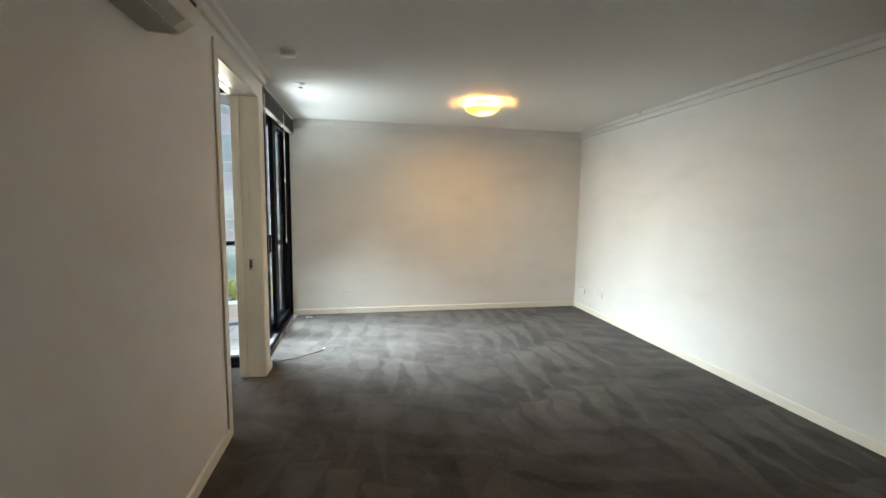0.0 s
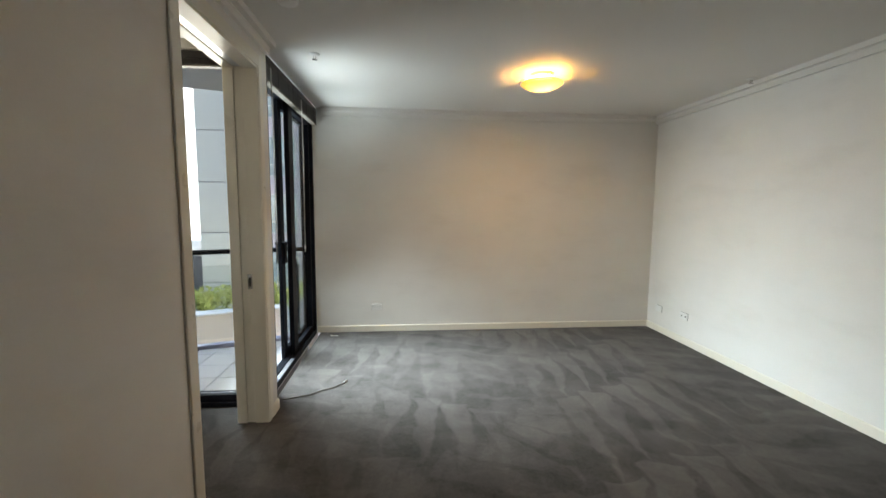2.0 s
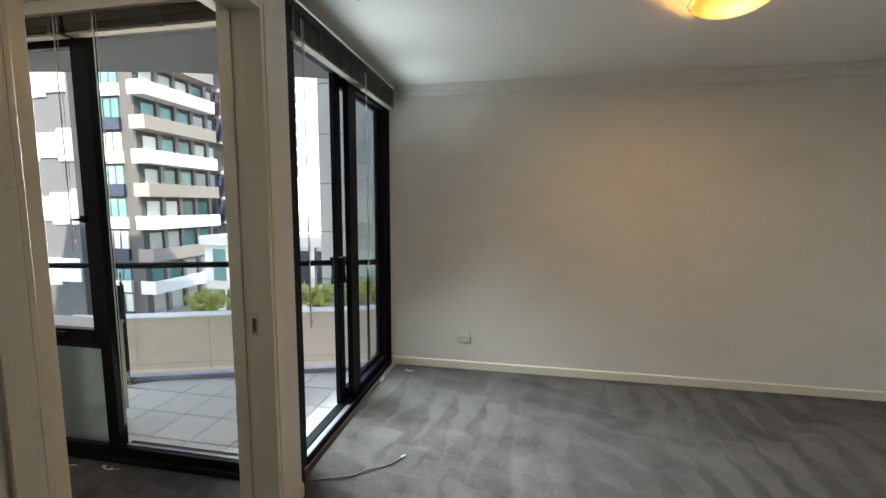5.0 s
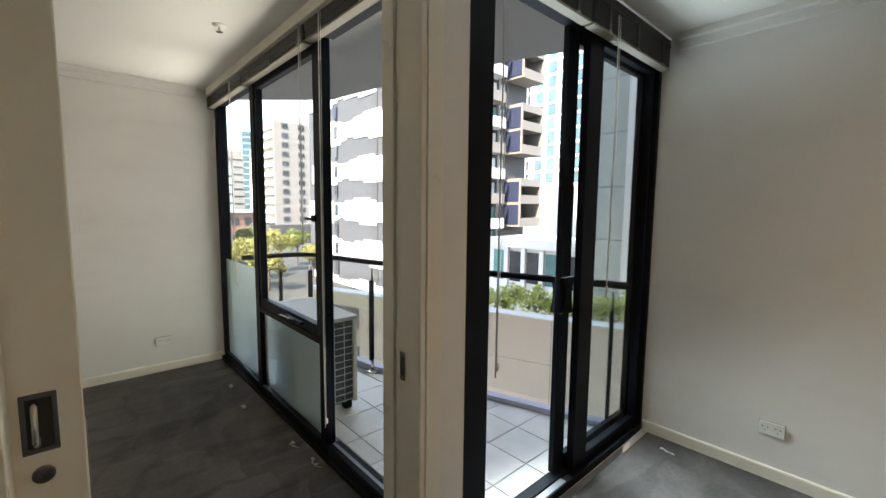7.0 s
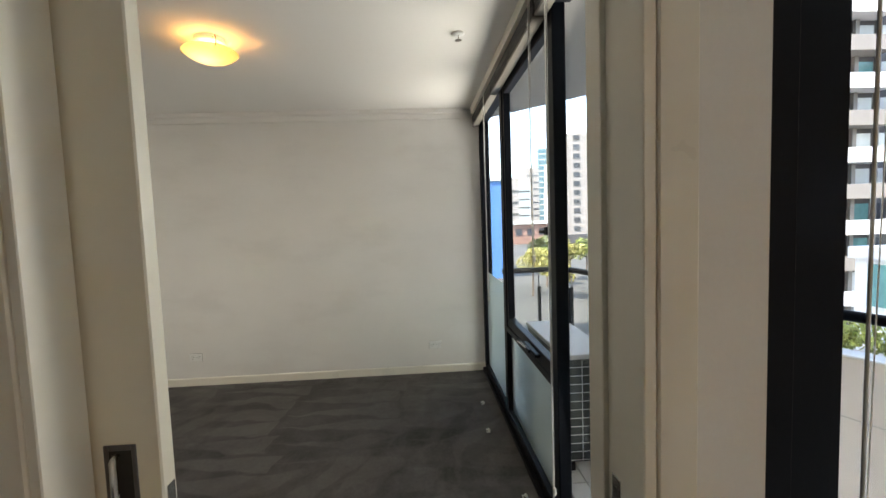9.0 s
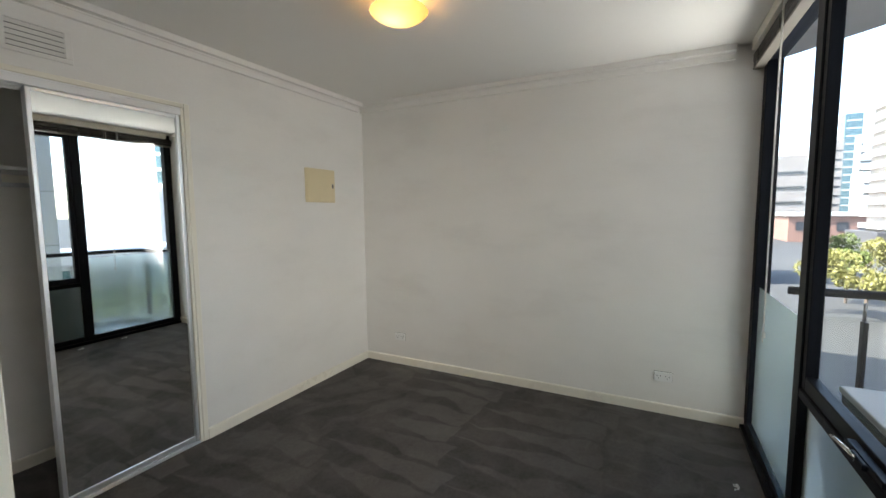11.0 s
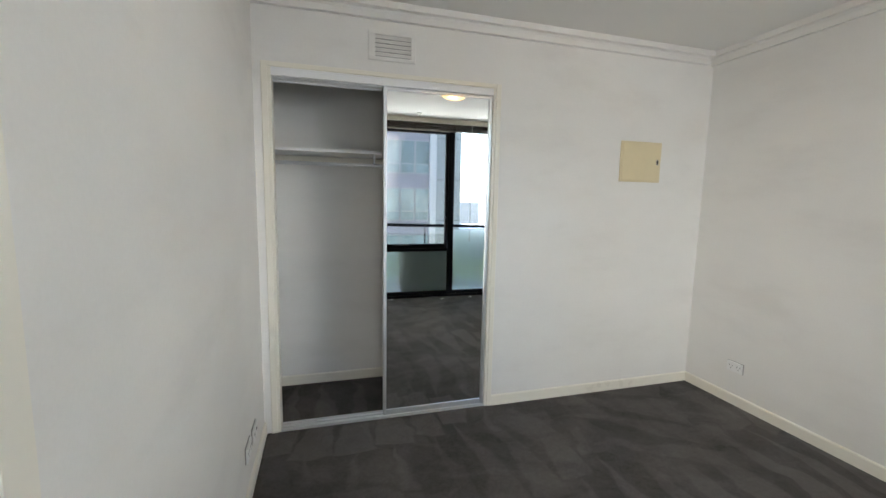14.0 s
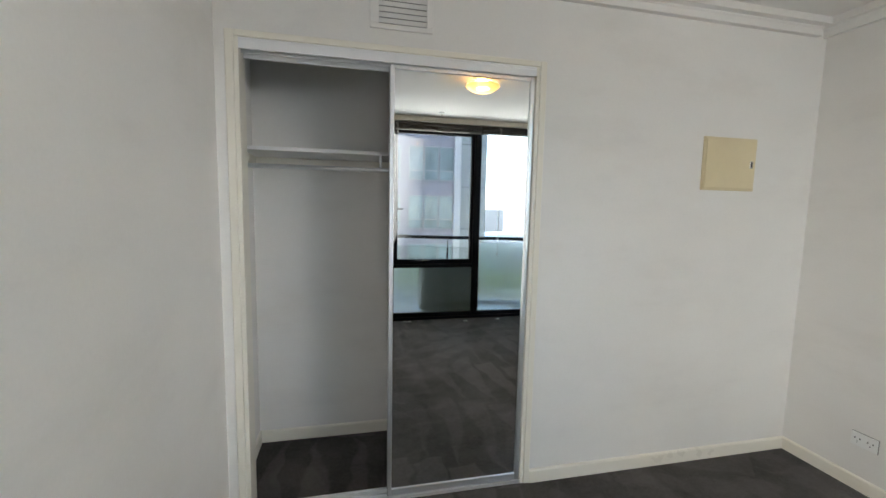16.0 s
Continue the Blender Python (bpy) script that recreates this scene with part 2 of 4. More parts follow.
BALCGLASS = clear_glass("balustrade_glass", (0.93, 0.94, 0.93))
FROST = frosted_glass("frosted_film")
MIRROR, _nt, _b = node_mat("mirror_silver")
_b.inputs["Base Color"].default_value, _b.inputs["Metallic"].default_value, _b.inputs["Roughness"].default_value = (0.82, 0.84, 0.83, 1), 1.0, 0.015
LAMPG = lamp_glass("amber_lamp_glass", 0.24)
BLIND = surface("dark_blind_slats", (0.035, 0.032, 0.03), 0.5, vary=0.15, big=8, fine=70)
BLINDRAIL = surface("beige_blind_rail", (0.24, 0.22, 0.19), 0.5, vary=0.1, big=8, fine=70)
CORD = surface("white_cord", (0.75, 0.74, 0.70), 0.6, vary=0.05, big=30, fine=100)
TILE = surface("balcony_tile", (0.80, 0.785, 0.77), 0.45, vary=0.07, big=5, fine=60, bump=0.06, random_vary=0.05)
GROUT = surface("tile_grout", (0.22, 0.20, 0.19), 0.9, vary=0.1)
CONCRETE = surface("painted_concrete", (0.62, 0.53, 0.47), 0.7, vary=0.07, big=1.4, fine=40, bump=0.2, dist=0.003)
RENDERC = surface("pale_render", (0.60, 0.58, 0.54), 0.7, vary=0.05, big=1.4, fine=40, bump=0.1)


# ---- mesh helpers ----
def mesh_ob(name, bm, material, smooth=False):
    me = bpy.data.meshes.new(name)
    bmesh.ops.recalc_face_normals(bm, faces=bm.faces)
    bm.to_mesh(me)
    bm.free()
    if smooth:
        for p in me.polygons:
            p.use_smooth = True
    me.materials.append(material)
    return new(name, me)


def part(name, bm, material, parent, label="", smooth=False):
    ob = mesh_ob(name, bm, material, smooth)
    ob.parent = parent
    if label:
        tagged(ob, label)
    return ob


def thing(name, label, category, group="", kind="", at=(0, 0, 0)):
    ob = new(name)
    ob.empty_display_size = 0.1
    ob.location = at
    return tagged(ob, label, category, group, kind)


def add_box(bm, x0, x1, y0, y1, z0, z1, m=None):
    vs = [bm.verts.new((x, y, z)) for x in (x0, x1) for y in (y0, y1) for z in (z0, z1)]
    if m is not None:
        for v in vs:
            v.co = m @ v.co
    for f in ((0, 1, 3, 2), (4, 6, 7, 5), (0, 4, 5, 1), (2, 3, 7, 6), (0, 2, 6, 4), (1, 5, 7, 3)):
        bm.faces.new([vs[i] for i in f])
    return bm


def boxes(*bs, bevel=0.0, seg=1):
    bm = bmesh.new()
    for b in bs:
        add_box(bm, *b)
    if bevel:
        bmesh.ops.bevel(bm, geom=list(bm.edges), offset=bevel, segments=seg, profile=0.5, affect="EDGES")
    return bm


def lathe(profile, n=32, cap=True):
    """A solid of revolution about z from (radius, height) pairs."""
    bm = bmesh.new()
    rings = []
    for r, z in profile:
        rings.append([bm.verts.new((r * math.cos(2 * math.pi * i / n), r * math.sin(2 * math.pi * i / n), z)) for i in range(n)])
    for a, b in zip(rings, rings[1:]):
        for i in range(n):
            bm.faces.new((a[i], a[(i + 1) % n], b[(i + 1) % n], b[i]))
    if cap:
        bm.faces.new(rings[0])
        bm.faces.new(rings[-1])
    return bm


def moved(bm, m):
    bmesh.ops.transform(bm, matrix=m, verts=bm.verts)
    return bm


def tube(points, radius, n=8):
    """A round bar or cord along a line of points."""
    bm = bmesh.new()
    pts = [Vector(p) for p in points]
    rings = []
    for i, p in enumerate(pts):
        d = (pts[min(i + 1, len(pts) - 1)] - pts[max(i - 1, 0)]).normalized()
        a = d.orthogonal().normalized() if abs(d.z) > 0.9 else d.cross(Vector((0, 0, 1))).normalized()
        b = d.cross(a)
        rings.append([bm.verts.new(p + radius * (math.cos(2 * math.pi * k / n) * a + math.sin(2 * math.pi * k / n) * b)) for k in range(n)])
    for a, b in zip(rings, rings[1:]):
        for k in range(n):
            bm.faces.new((a[k], a[(k + 1) % n], b[(k + 1) % n], b[k]))
    bm.faces.new(rings[0])
    bm.faces.new(rings[-1])
    return bm


def profile_run(profile, length):
    """Extrudes a closed (u, z) profile along +x; u grows along +y."""
    bm = bmesh.new()
    a = [bm.verts.new((0, u, z)) for u, z in profile]
    b = [bm.verts.new((length, u, z)) for u, z in profile]
    n = len(profile)
    for i in range(n):
        bm.faces.new((a[i], a[(i + 1) % n], b[(i + 1) % n], b[i]))
    bm.faces.new(a)
    bm.faces.new(b)
    return bm


def structure(name, bm, material, label, category):
    return tagged(mesh_ob(name, bm, material), label, category, kind="structure")


# ---- plan ----
XR, XP, XB, XW = 3.284, -0.745, -0.942, -4.208      # living right wall, partition's two faces, bedroom far wall
YF, YC, YB, YN = 5.892, 0.823, 4.085, -3.0         # living far wall, wardrobe wall, bedroom window, wall behind the walker
H = 2.60
D0, D1, DH = 2.880, 3.832, 2.385                  # sliding door opening
STUB = 4.02                                     # where the living window starts
WX0, WX1, WH = -2.412, -1.020, 2.19             # wardrobe opening
CY = 0.145                                       # wardrobe back

structure("floor", boxes((XW - 0.15, -0.80, CY - 0.1, YB + 0.06, -0.12, 0.0), (-0.80, XR + 0.15, YN - 0.15, YF + 0.15, -0.12, 0.0)), CARPET, "charcoal cut-pile carpet with vacuum strokes", "carpet floor")
structure("ceiling", boxes((XW - 0.15, -0.80, CY - 0.1, YB + 0.10, H, H + 0.15), (-0.80, XR + 0.15, YN - 0.15, YF + 0.15, H, H + 0.15)), CEIL, "white painted plaster ceiling", "ceiling")
structure("wall_east", boxes((XR, XR + 0.15, YN, YF, 0, H)), WALL, "off-white painted plaster wall of the living room", "wall")
structure("wall_north", boxes((-0.98, XR + 0.15, YF, YF + 0.15, 0, H)), WALL, "off-white painted end wall of the living room", "wall")
structure("wall_south", boxes((XB, XR + 0.15, YN - 0.15, YN, 0, H)), WALL, "off-white painted wall behind the walker", "wall")
structure("wall_partition", boxes((XB, XP, YN, D0, 0, H), (XB, XP, D1, STUB, 0, H), (XB, XP, D0, D1, DH, H)), WALL, "off-white painted partition with a sliding door opening", "wall")
structure("wall_west", boxes((XW - 0.15, XW, CY - 0.1, YB + 0.10, 0, H)), WALL, "off-white painted far wall of the bedroom", "wall")
structure("wall_wardrobe", boxes((XW, WX0, YC - 0.10, YC, 0, H), (WX0, WX1, YC - 0.10, YC, WH, H), (WX1, XB, YC - 0.10, YC, 0, H)), WALL, "off-white painted wall with a built-in wardrobe opening", "wall")
structure("wall_wardrobe_inside", boxes((XW, XB, CY - 0.1, CY, 0, H), (WX0 - 0.25, WX0 - 0.15, CY, YC - 0.10, 0, H)), WALL, "off-white painted back of the built-in wardrobe", "wall")

# skirting boards: flat with a rounded top
SK = [(0, 0), (0.014, 0), (0.014, 0.066), (0.010, 0.073), (0.004, 0.075), (0, 0.075)]


def skirting(name, x, y, turn, length):
    structure(name, moved(profile_run(SK, length), pose(x, y, 0, 0, 0, turn)), TRIM, "cream enamelled skirting board", "skirting board")


skirting("baseboard", XR, YN, 90, YF - YN)
skirting("baseboard", XR - 0.014, YF, 180, XR - 0.014 + 0.838)
skirting("baseboard", XP, D0 - 0.065, -90, D0 - 0.065 - YN)
skirting("baseboard", XP, STUB, -90, STUB - D1 - 0.065)
skirting("baseboard", XW, YB, -90, YB - YC)
skirting("baseboard", XW + 0.014, YC, 0, WX0 - 0.035 - XW - 0.014)
skirting("baseboard", XB, YC, 90, D0 - 0.065 - YC)
skirting("baseboard", WX0 - 0.15, CY, 0, XB - WX0 + 0.15)
skirting("baseboard", XB, CY, 90, YC - 0.10 - CY)

# cornices: two square steps
CO = [(0, 2.515), (0.030, 2.515), (0.030, 2.551), (0.036, 2.556), (0.036, 2.562), (0.075, 2.562), (0.075, H - 0.001), (0, H - 0.001)]


def cornice(x, y, turn, length):
    structure("cornice", moved(profile_run(CO, length), pose(x, y, 0, 0, 0, turn)), CEIL, "off-white stepped plaster cornice", "cornice")


cornice(XR, YN, 90, YF - YN)
cornice(XR - 0.075, YF, 180, XR - 0.075 + 0.74)
cornice(XP, STUB - 0.01, -90, STUB - 0.01 - YN)
cornice(XW, YB - 0.16, -90, YB - 0.16 - YC)
cornice(XW + 0.075, YC, 0, XB - XW - 0.075)
cornice(XB, YC + 0.075, 90, YB - 0.16 - YC - 0.075)

# ---- sliding cavity door and its frame ----
fr = thing("door_frame_1", "cream enamelled architraves and jamb round the sliding door opening", "door frame", kind="structure")
for x0, x1 in ((XP, XP + 0.012), (XB - 0.012, XB)):
    part("architrave", boxes((x0, x1, D1, D1 + 0.065, 0, DH + 0.075), bevel=0.003), TRIM, fr)
    part("architrave", boxes((x0, x1, D0 - 0.065, D0, 0, DH + 0.075), bevel=0.003), TRIM, fr)
    part("head_architrave", boxes((x0, x1, D0 + 0.0005, D1 - 0.0005, DH, DH + 0.075), bevel=0.003), TRIM, fr)
jamb = part("jamb", boxes((XB - 0.008, -0.885, D1 - 0.022, D1 - 0.001, 0, DH), (-0.831, XP + 0.008, D1 - 0.022, D1 - 0.001, 0, DH), (-0.885, -0.831, D1 - 0.012, D1 - 0.001, 0, DH), bevel=0.002), TRIM, fr)
part("strike_plate", boxes((-0.845, -0.815, D1 - 0.0245, D1 - 0.0221, 0.94, 1.04), bevel=0.001), CHROME, jamb, "brushed steel strike plate")
part("strike_hole", boxes((-0.837, -0.823, D1 - 0.0255, D1 - 0.0246, 0.96, 1.02)), DARKHOLE, jamb)
part("pocket_jamb", boxes((XB - 0.008, -0.885, D0 + 0.001, D0 + 0.018, 0, DH), (-0.831, XP + 0.008, D0 + 0.001, D0 + 0.018, 0, DH), bevel=0.002), TRIM, fr)
part("head_jamb", boxes((XB - 0.008, -0.885, D0 + 0.018, D1 - 0.022, DH - 0.018, DH), (-0.831, XP + 0.008, D0 + 0.018, D1 - 0.022, DH - 0.018, DH), bevel=0.002), TRIM, fr)
part("door_track", boxes((-0.883, -0.833, D0 + 0.02, D1 - 0.022, DH - 0.012, DH - 0.002)), ALU, fr)

SX0, SX1, SY = -0.877, -0.839, 3.004
door = thing("door_1", "cream enamelled cavity sliding door, almost fully open", "sliding door", kind="structure")
slab = part("door_leaf", boxes((SX0, SX1, SY - 0.95, SY, 0.012, DH - 0.02), bevel=0.003), DOORP, door)


def flush_pull(side):
    """Recessed pull with a bail, a round lock below; side +1 faces the living room."""
    x = SX1 if side > 0 else SX0
    m = pose(x, SY - 0.066, 1.095, 0, 0, 90 if side > 0 else -90)
    pl = part("pull_plate", moved(boxes((-0.027, -0.019, -0.003, 0.0, -0.06, 0.06), (0.019, 0.027, -0.003, 0.0, -0.06, 0.06), (-0.019, 0.019, -0.003, 0.0, 0.05, 0.06), (-0.019, 0.019, -0.003, 0.0, -0.06, -0.05), bevel=0.001), m), GUNMETAL, slab, "dark steel flush pull")
    part("recess", moved(boxes((-0.019, 0.019, -0.001, -0.0002, -0.05, 0.05)), m), DARKHOLE, pl)
    part("bail", moved(tube([(-0.006, -0.002, 0.043), (-0.006, -0.012, 0.036), (-0.006, -0.013, -0.036), (-0.006, -0.002, -0.043)], 0.006, 8), m), CHROME, pl, smooth=True)
    part("lock_rose", moved(lathe([(0.0175, 0), (0.0175, 0.003), (0.014, 0.005), (0.006, 0.005), (0.006, 0.001)], 24), m @ pose(0, 0, -0.106, 90)), GUNMETAL, slab, "round dark steel privacy lock", smooth=False)


flush_pull(1)
flush_pull(-1)
part("edge_plate", boxes((-0.869, -0.847, SY, SY + 0.0025, 0.93, 1.07), bevel=0.0008), CHROME, slab, "steel edge pull plate")


# ---- glazing ----
def stile(bm_list, name, win, mat=BLACK, bevel=0.004):
    return part(name, boxes(*bm_list, bevel=bevel), mat, win)


def pane(bs, win, mat=GLASS, name="pane", label=""):
    p = part(name, boxes(bs), mat, win, label)
    p.visible_shadow = False
    return p


WORNALU = surface("worn_aluminium", (0.26, 0.26, 0.28), 0.5, 0.6, vary=0.15, big=8, fine=90, bump=0.05)

# living room: fixed frame, one sliding leaf, one fixed light
w1 = thing("window_1", "black powder-coated aluminium sliding glass balcony door", "sliding glass door", kind="structure", at=(-0.015, 0.048, 0))
stile([(-0.905, -0.745, 3.972, 4.035, 0, 2.598)], "frame_post", w1)
stile([(-0.96, -0.831, 4.035, 4.215, 0, 2.598)], "frame_post", w1)
stile([(-0.975, -0.831, 5.815, 5.844, 0, 2.598)], "frame_post", w1)
stile([(-0.975, -0.845, 4.215, 5.815, 2.465, 2.598)], "head", w1)
part("sill", boxes((-0.965, -0.826, 4.215, 5.815, 0.0, 0.028), (-0.838, -0.826, 4.215, 5.815, 0.028, 0.05), (-0.893, -0.887, 4.215, 5.815, 0.028, 0.042), bevel=0.002), BLACK, w1)
part("sill_track", boxes((-0.886, -0.839, 4.2151, 4.90, 0.0285, 0.034)), WORNALU, w1, "worn silver aluminium sill track")
leaf = part("sliding_leaf", boxes((-0.970, -0.935, 4.905, 5.008, 0.032, 2.462), (-0.970, -0.935, 5.795, 5.812, 0.032, 2.462), (-0.970, -0.935, 5.008, 5.795, 0.032, 0.11), (-0.970, -0.935, 5.008, 5.795, 2.39, 2.462), bevel=0.003), BLACK, w1)
p = part("pane", boxes((-0.956, -0.949, 5.003, 5.800, 0.105, 2.395)), GLASS, leaf)
p.visible_shadow = False
fixed = part("fixed_light", boxes((-0.912, -0.868, 5.000, 5.145, 0.03, 2.462), (-0.912, -0.868, 5.792, 5.814, 0.03, 2.462), (-0.912, -0.868, 5.145, 5.792, 0.03, 0.095), (-0.912, -0.868, 5.145, 5.792, 2.40, 2.462), bevel=0.003), BLACK, w1)
p = part("pane", boxes((-0.893, -0.886, 5.140, 5.797, 0.09, 2.405)), GLASS, fixed)
p.visible_shadow = False


def waisted_handle(x, side):
    """A D-shaped lever plate with a scooped waist, bosses and a grip edge."""
    bm = bmesh.new()
    prof = []
    for i in range(21):
        u = -1 + i / 10
        prof.append((0.030 + 0.024 * u * u, 0.10 * u))
    a = [bm.verts.new((x, 4.957 + w, 1.055 + z)) for w, z in prof] + [bm.verts.new((x, 4.957 - w, 1.055 + z)) for w, z in reversed(prof)]
    f = bm.faces.new(a)
    q = bmesh.ops.extrude_face_region(bm, geom=[f])
    bmesh.ops.translate(bm, vec=(0.024 * side, 0, 0), verts=[v for v in q["geom"] if isinstance(v, bmesh.types.BMVert)])
    grip = part("handle", bm, BLACK, leaf, "black waisted pull handle")
    for z in (0.975, 1.135):
        part("screw_boss", moved(lathe([(0.010, 0.0), (0.010, 0.006), (0.006, 0.008)], 12), pose(x + 0.024 * side, 4.957, z, 0, 90 * side, 0)), BLACK, grip, smooth=True)


waisted_handle(-0.935, 1)
waisted_handle(-0.970, -1)

# bedroom: frosted fixed light, awning sash over a frosted panel, tall clear light
w2 = thing("window_2", "black aluminium bedroom window wall with frosted lower panels", "window wall", kind="structure")
Y0, Y1 = YB, YB + 0.085
stile([(XW, -4.12, Y0, Y1, 0, 2.598)], "frame_post", w2)
stile([(-3.19, -3.10, Y0, Y0 + 0.06, 0, 2.598)], "mullion", w2)
stile([(-2.05, -1.97, Y0, Y0 + 0.06, 0, 2.598)], "mullion", w2)
stile([(-1.030, XB - 0.013, Y0 - 0.0, Y1, 0, 2.598)], "frame_post", w2)
for a, b in ((-4.12, -3.19), (-3.10, -2.05), (-1.97, -1.030)):
    stile([(a, b, Y0, Y1, 2.46, 2.598)], "head", w2)
    stile([(a, b, Y0, Y1, 0, 0.085)], "sill", w2)
part("sill_track", boxes((XW + 0.015, -1.030, Y0 - 0.026, Y0 - 0.001, 0.0, 0.035), bevel=0.002), BLACK, w2)
part("sill_strip", boxes((-1.96, -1.035, Y0 + 0.03, Y0 + 0.05, 0.0853, 0.089)), WORNALU, w2, "worn silver sill edge")
stile([(-3.10, -2.05, Y0, Y0 + 0.06, 0.69, 0.733)], "transom", w2)
pane((-4.12, -3.19, Y0 + 0.035, Y0 + 0.041, 0.085, 2.46), w2)
pane((-4.118, -3.192, Y0 + 0.0295, Y0 + 0.0315, 0.087, 1.015), w2, FROST, "frosted_film", "frosted film on the lower half of the pane")
pane((-3.10, -2.05, Y0 + 0.035, Y0 + 0.041, 0.085, 0.69), w2, FROST, "frosted_pane", "frosted glass lower panel")
pane((-1.97, -1.030, Y0 + 0.035, Y0 + 0.041, 0.085, 2.46), w2)
sash = part("awning_sash", boxes((-3.098, -3.055, Y0 + 0.008, Y0 + 0.055, 0.736, 2.456), (-2.095, -2.052, Y0 + 0.008, Y0 + 0.055, 0.736, 2.456), (-3.055, -2.095, Y0 + 0.008, Y0 + 0.055, 0.736, 0.80), (-3.055, -2.095, Y0 + 0.008, Y0 + 0.055, 2.40, 2.456), bevel=0.003), BLACK, w2)
p = part("pane", boxes((-3.06, -2.09, Y0 + 0.03, Y0 + 0.036, 0.795, 2.405)), GLASS, sash)
p.visible_shadow = False
wind = part("winder", moved(boxes((-0.13, 0.13, -0.03, 0.0, 0, 0.02), (-0.05, 0.05, -0.045, -0.03, 0.002, 0.022), bevel=0.004), pose(-2.40, Y0 + 0.007, 0.765)), BLACK, sash, "black chain winder on the awning sash")
part("crank", moved(tube([(0, -0.045, 0.012), (-0.02, -0.06, 0.03), (-0.07, -0.07, 0.034), (-0.10, -0.07, 0.03)], 0.007), pose(-2.40, Y0 + 0.007, 0.765)), CHROME, wind, smooth=True)
for z in (1.455,):
    part("cam_handle", boxes((-2.10, -2.06, Y0 - 0.015, Y0 + 0.008, z - 0.02, z + 0.02), (-2.165, -2.09, Y0 - 0.021, Y0 - 0.009, z - 0.012, z + 0.004), bevel=0.004), BLACK, sash, "black cam handle")


# ---- blinds, drawn up under the head ----
def raised_blind(name, m, length, wand_at, cords, h=0.178):
    """Dark slatted blind stacked under its head rail; local x along the window, +y out of the room."""
    b = thing(name, "dark slatted blind drawn up tight under its head rail", "window blind", "raised blinds")
    part("head_rail", moved(boxes((0, length, 0.0, 0.055, h - 0.05, h), bevel=0.003), m), BLIND, b)
    n = 13 if h > 0.15 else 5
    for i in range(n):
        z = 0.018 + (h - 0.07) * i / n
        part("slat", moved(boxes((0.006, length - 0.006, 0.002, 0.052, z, z + 0.0045)), m), BLIND, b)
    part("bottom_rail", moved(boxes((0.004, length - 0.004, 0.0, 0.055, 0.0, 0.012), bevel=0.003), m), BLINDRAIL, b, "beige bottom rail")
    for u in cords:
        part("ladder_tape", moved(boxes((u - 0.012, u + 0.012, -0.004, -0.001, 0.0, h - 0.02), bevel=0.001), m), BLIND, b)
        part("lift_clip", moved(boxes((u - 0.016, u + 0.016, -0.006, 0.0, -0.006, 0.014), bevel=0.002), m), BLINDRAIL, b)
    for u, z in wand_at:
        part("wand", moved(tube([(u, -0.012, 0.10), (u + 0.004, -0.016, -0.3), (u + 0.002, -0.014, -z)], 0.0030), m), CORD, b, "clear plastic tilt wand and lift cord", smooth=True)
        part("lift_cord", moved(tube([(u + 0.022, -0.012, 0.10), (u + 0.026, -0.016, -0.5), (u + 0.012, -0.012, -z + 0.06)], 0.0013, 6), m), CORD, b)
        part("tassel", moved(lathe([(0.003, 0), (0.0075, -0.006), (0.0085, -0.03), (0.005, -0.036)], 12), m @ pose(u + 0.012, -0.012, -z + 0.062)), CORD, b, smooth=True)
    return b


raised_blind("blind", pose(XP - 0.045, STUB + 0.02, 2.40, 0, 0, 90), 0.85, [(0.185, 1.55)], (0.12, 0.42, 0.72))
raised_blind("blind", pose(XP - 0.045, STUB + 0.885, 2.40, 0, 0, 90), 0.955, [(0.22, 1.35)], (0.15, 0.48, 0.82))
raised_blind("blind", pose(XW + 0.01, YB - 0.062, 2.432, 0, 0, 0), 1.02, [(0.77, 1.60)], (0.15, 0.65), 0.10)
raised_blind("blind", pose(-3.17, YB - 0.062, 2.432, 0, 0, 0), 1.12, [(1.09, 1.15)], (0.18, 0.6, 1.05), 0.10)
raised_blind("blind", pose(-2.03, YB - 0.062, 2.432, 0, 0, 0), 1.065, [(0.20, 2.15)], (0.18, 0.6, 1.0), 0.10)
structure("trim", boxes((XW + 0.09, XB - 0.02, YB - 0.084, YB - 0.004, 2.535, H - 0.0015), bevel=0.002), TRIM, "off-white batten along the head of the bedroom blinds", "trim")


# ---- wardrobe ----
wf = thing("wardrobe_frame", "cream enamelled frame round the built-in wardrobe opening", "door frame", kind="structure")
part("architrave", boxes((WX0 - 0.035, WX0, YC, YC + 0.012, 0, WH + 0.028), bevel=0.003), TRIM, wf)
part("architrave", boxes((WX1, WX1 + 0.035, YC, YC + 0.012, 0, WH + 0.028), bevel=0.003), TRIM, wf)
part("head_architrave", boxes((WX0 + 0.0005, WX1 - 0.0005, YC, YC + 0.012, WH, WH + 0.028), bevel=0.003), TRIM, wf)
part("jamb", boxes((WX0, WX0 + 0.018, YC - 0.11, YC + 0.006, 0, WH), bevel=0.002), TRIM, wf)
part("jamb", boxes((WX1 - 0.018, WX1, YC - 0.11, YC + 0.006, 0, WH), bevel=0.002), TRIM, wf)
tk = thing("wardrobe_track", "white and silver aluminium sliding tracks, top and bottom", "door track", kind="structure")
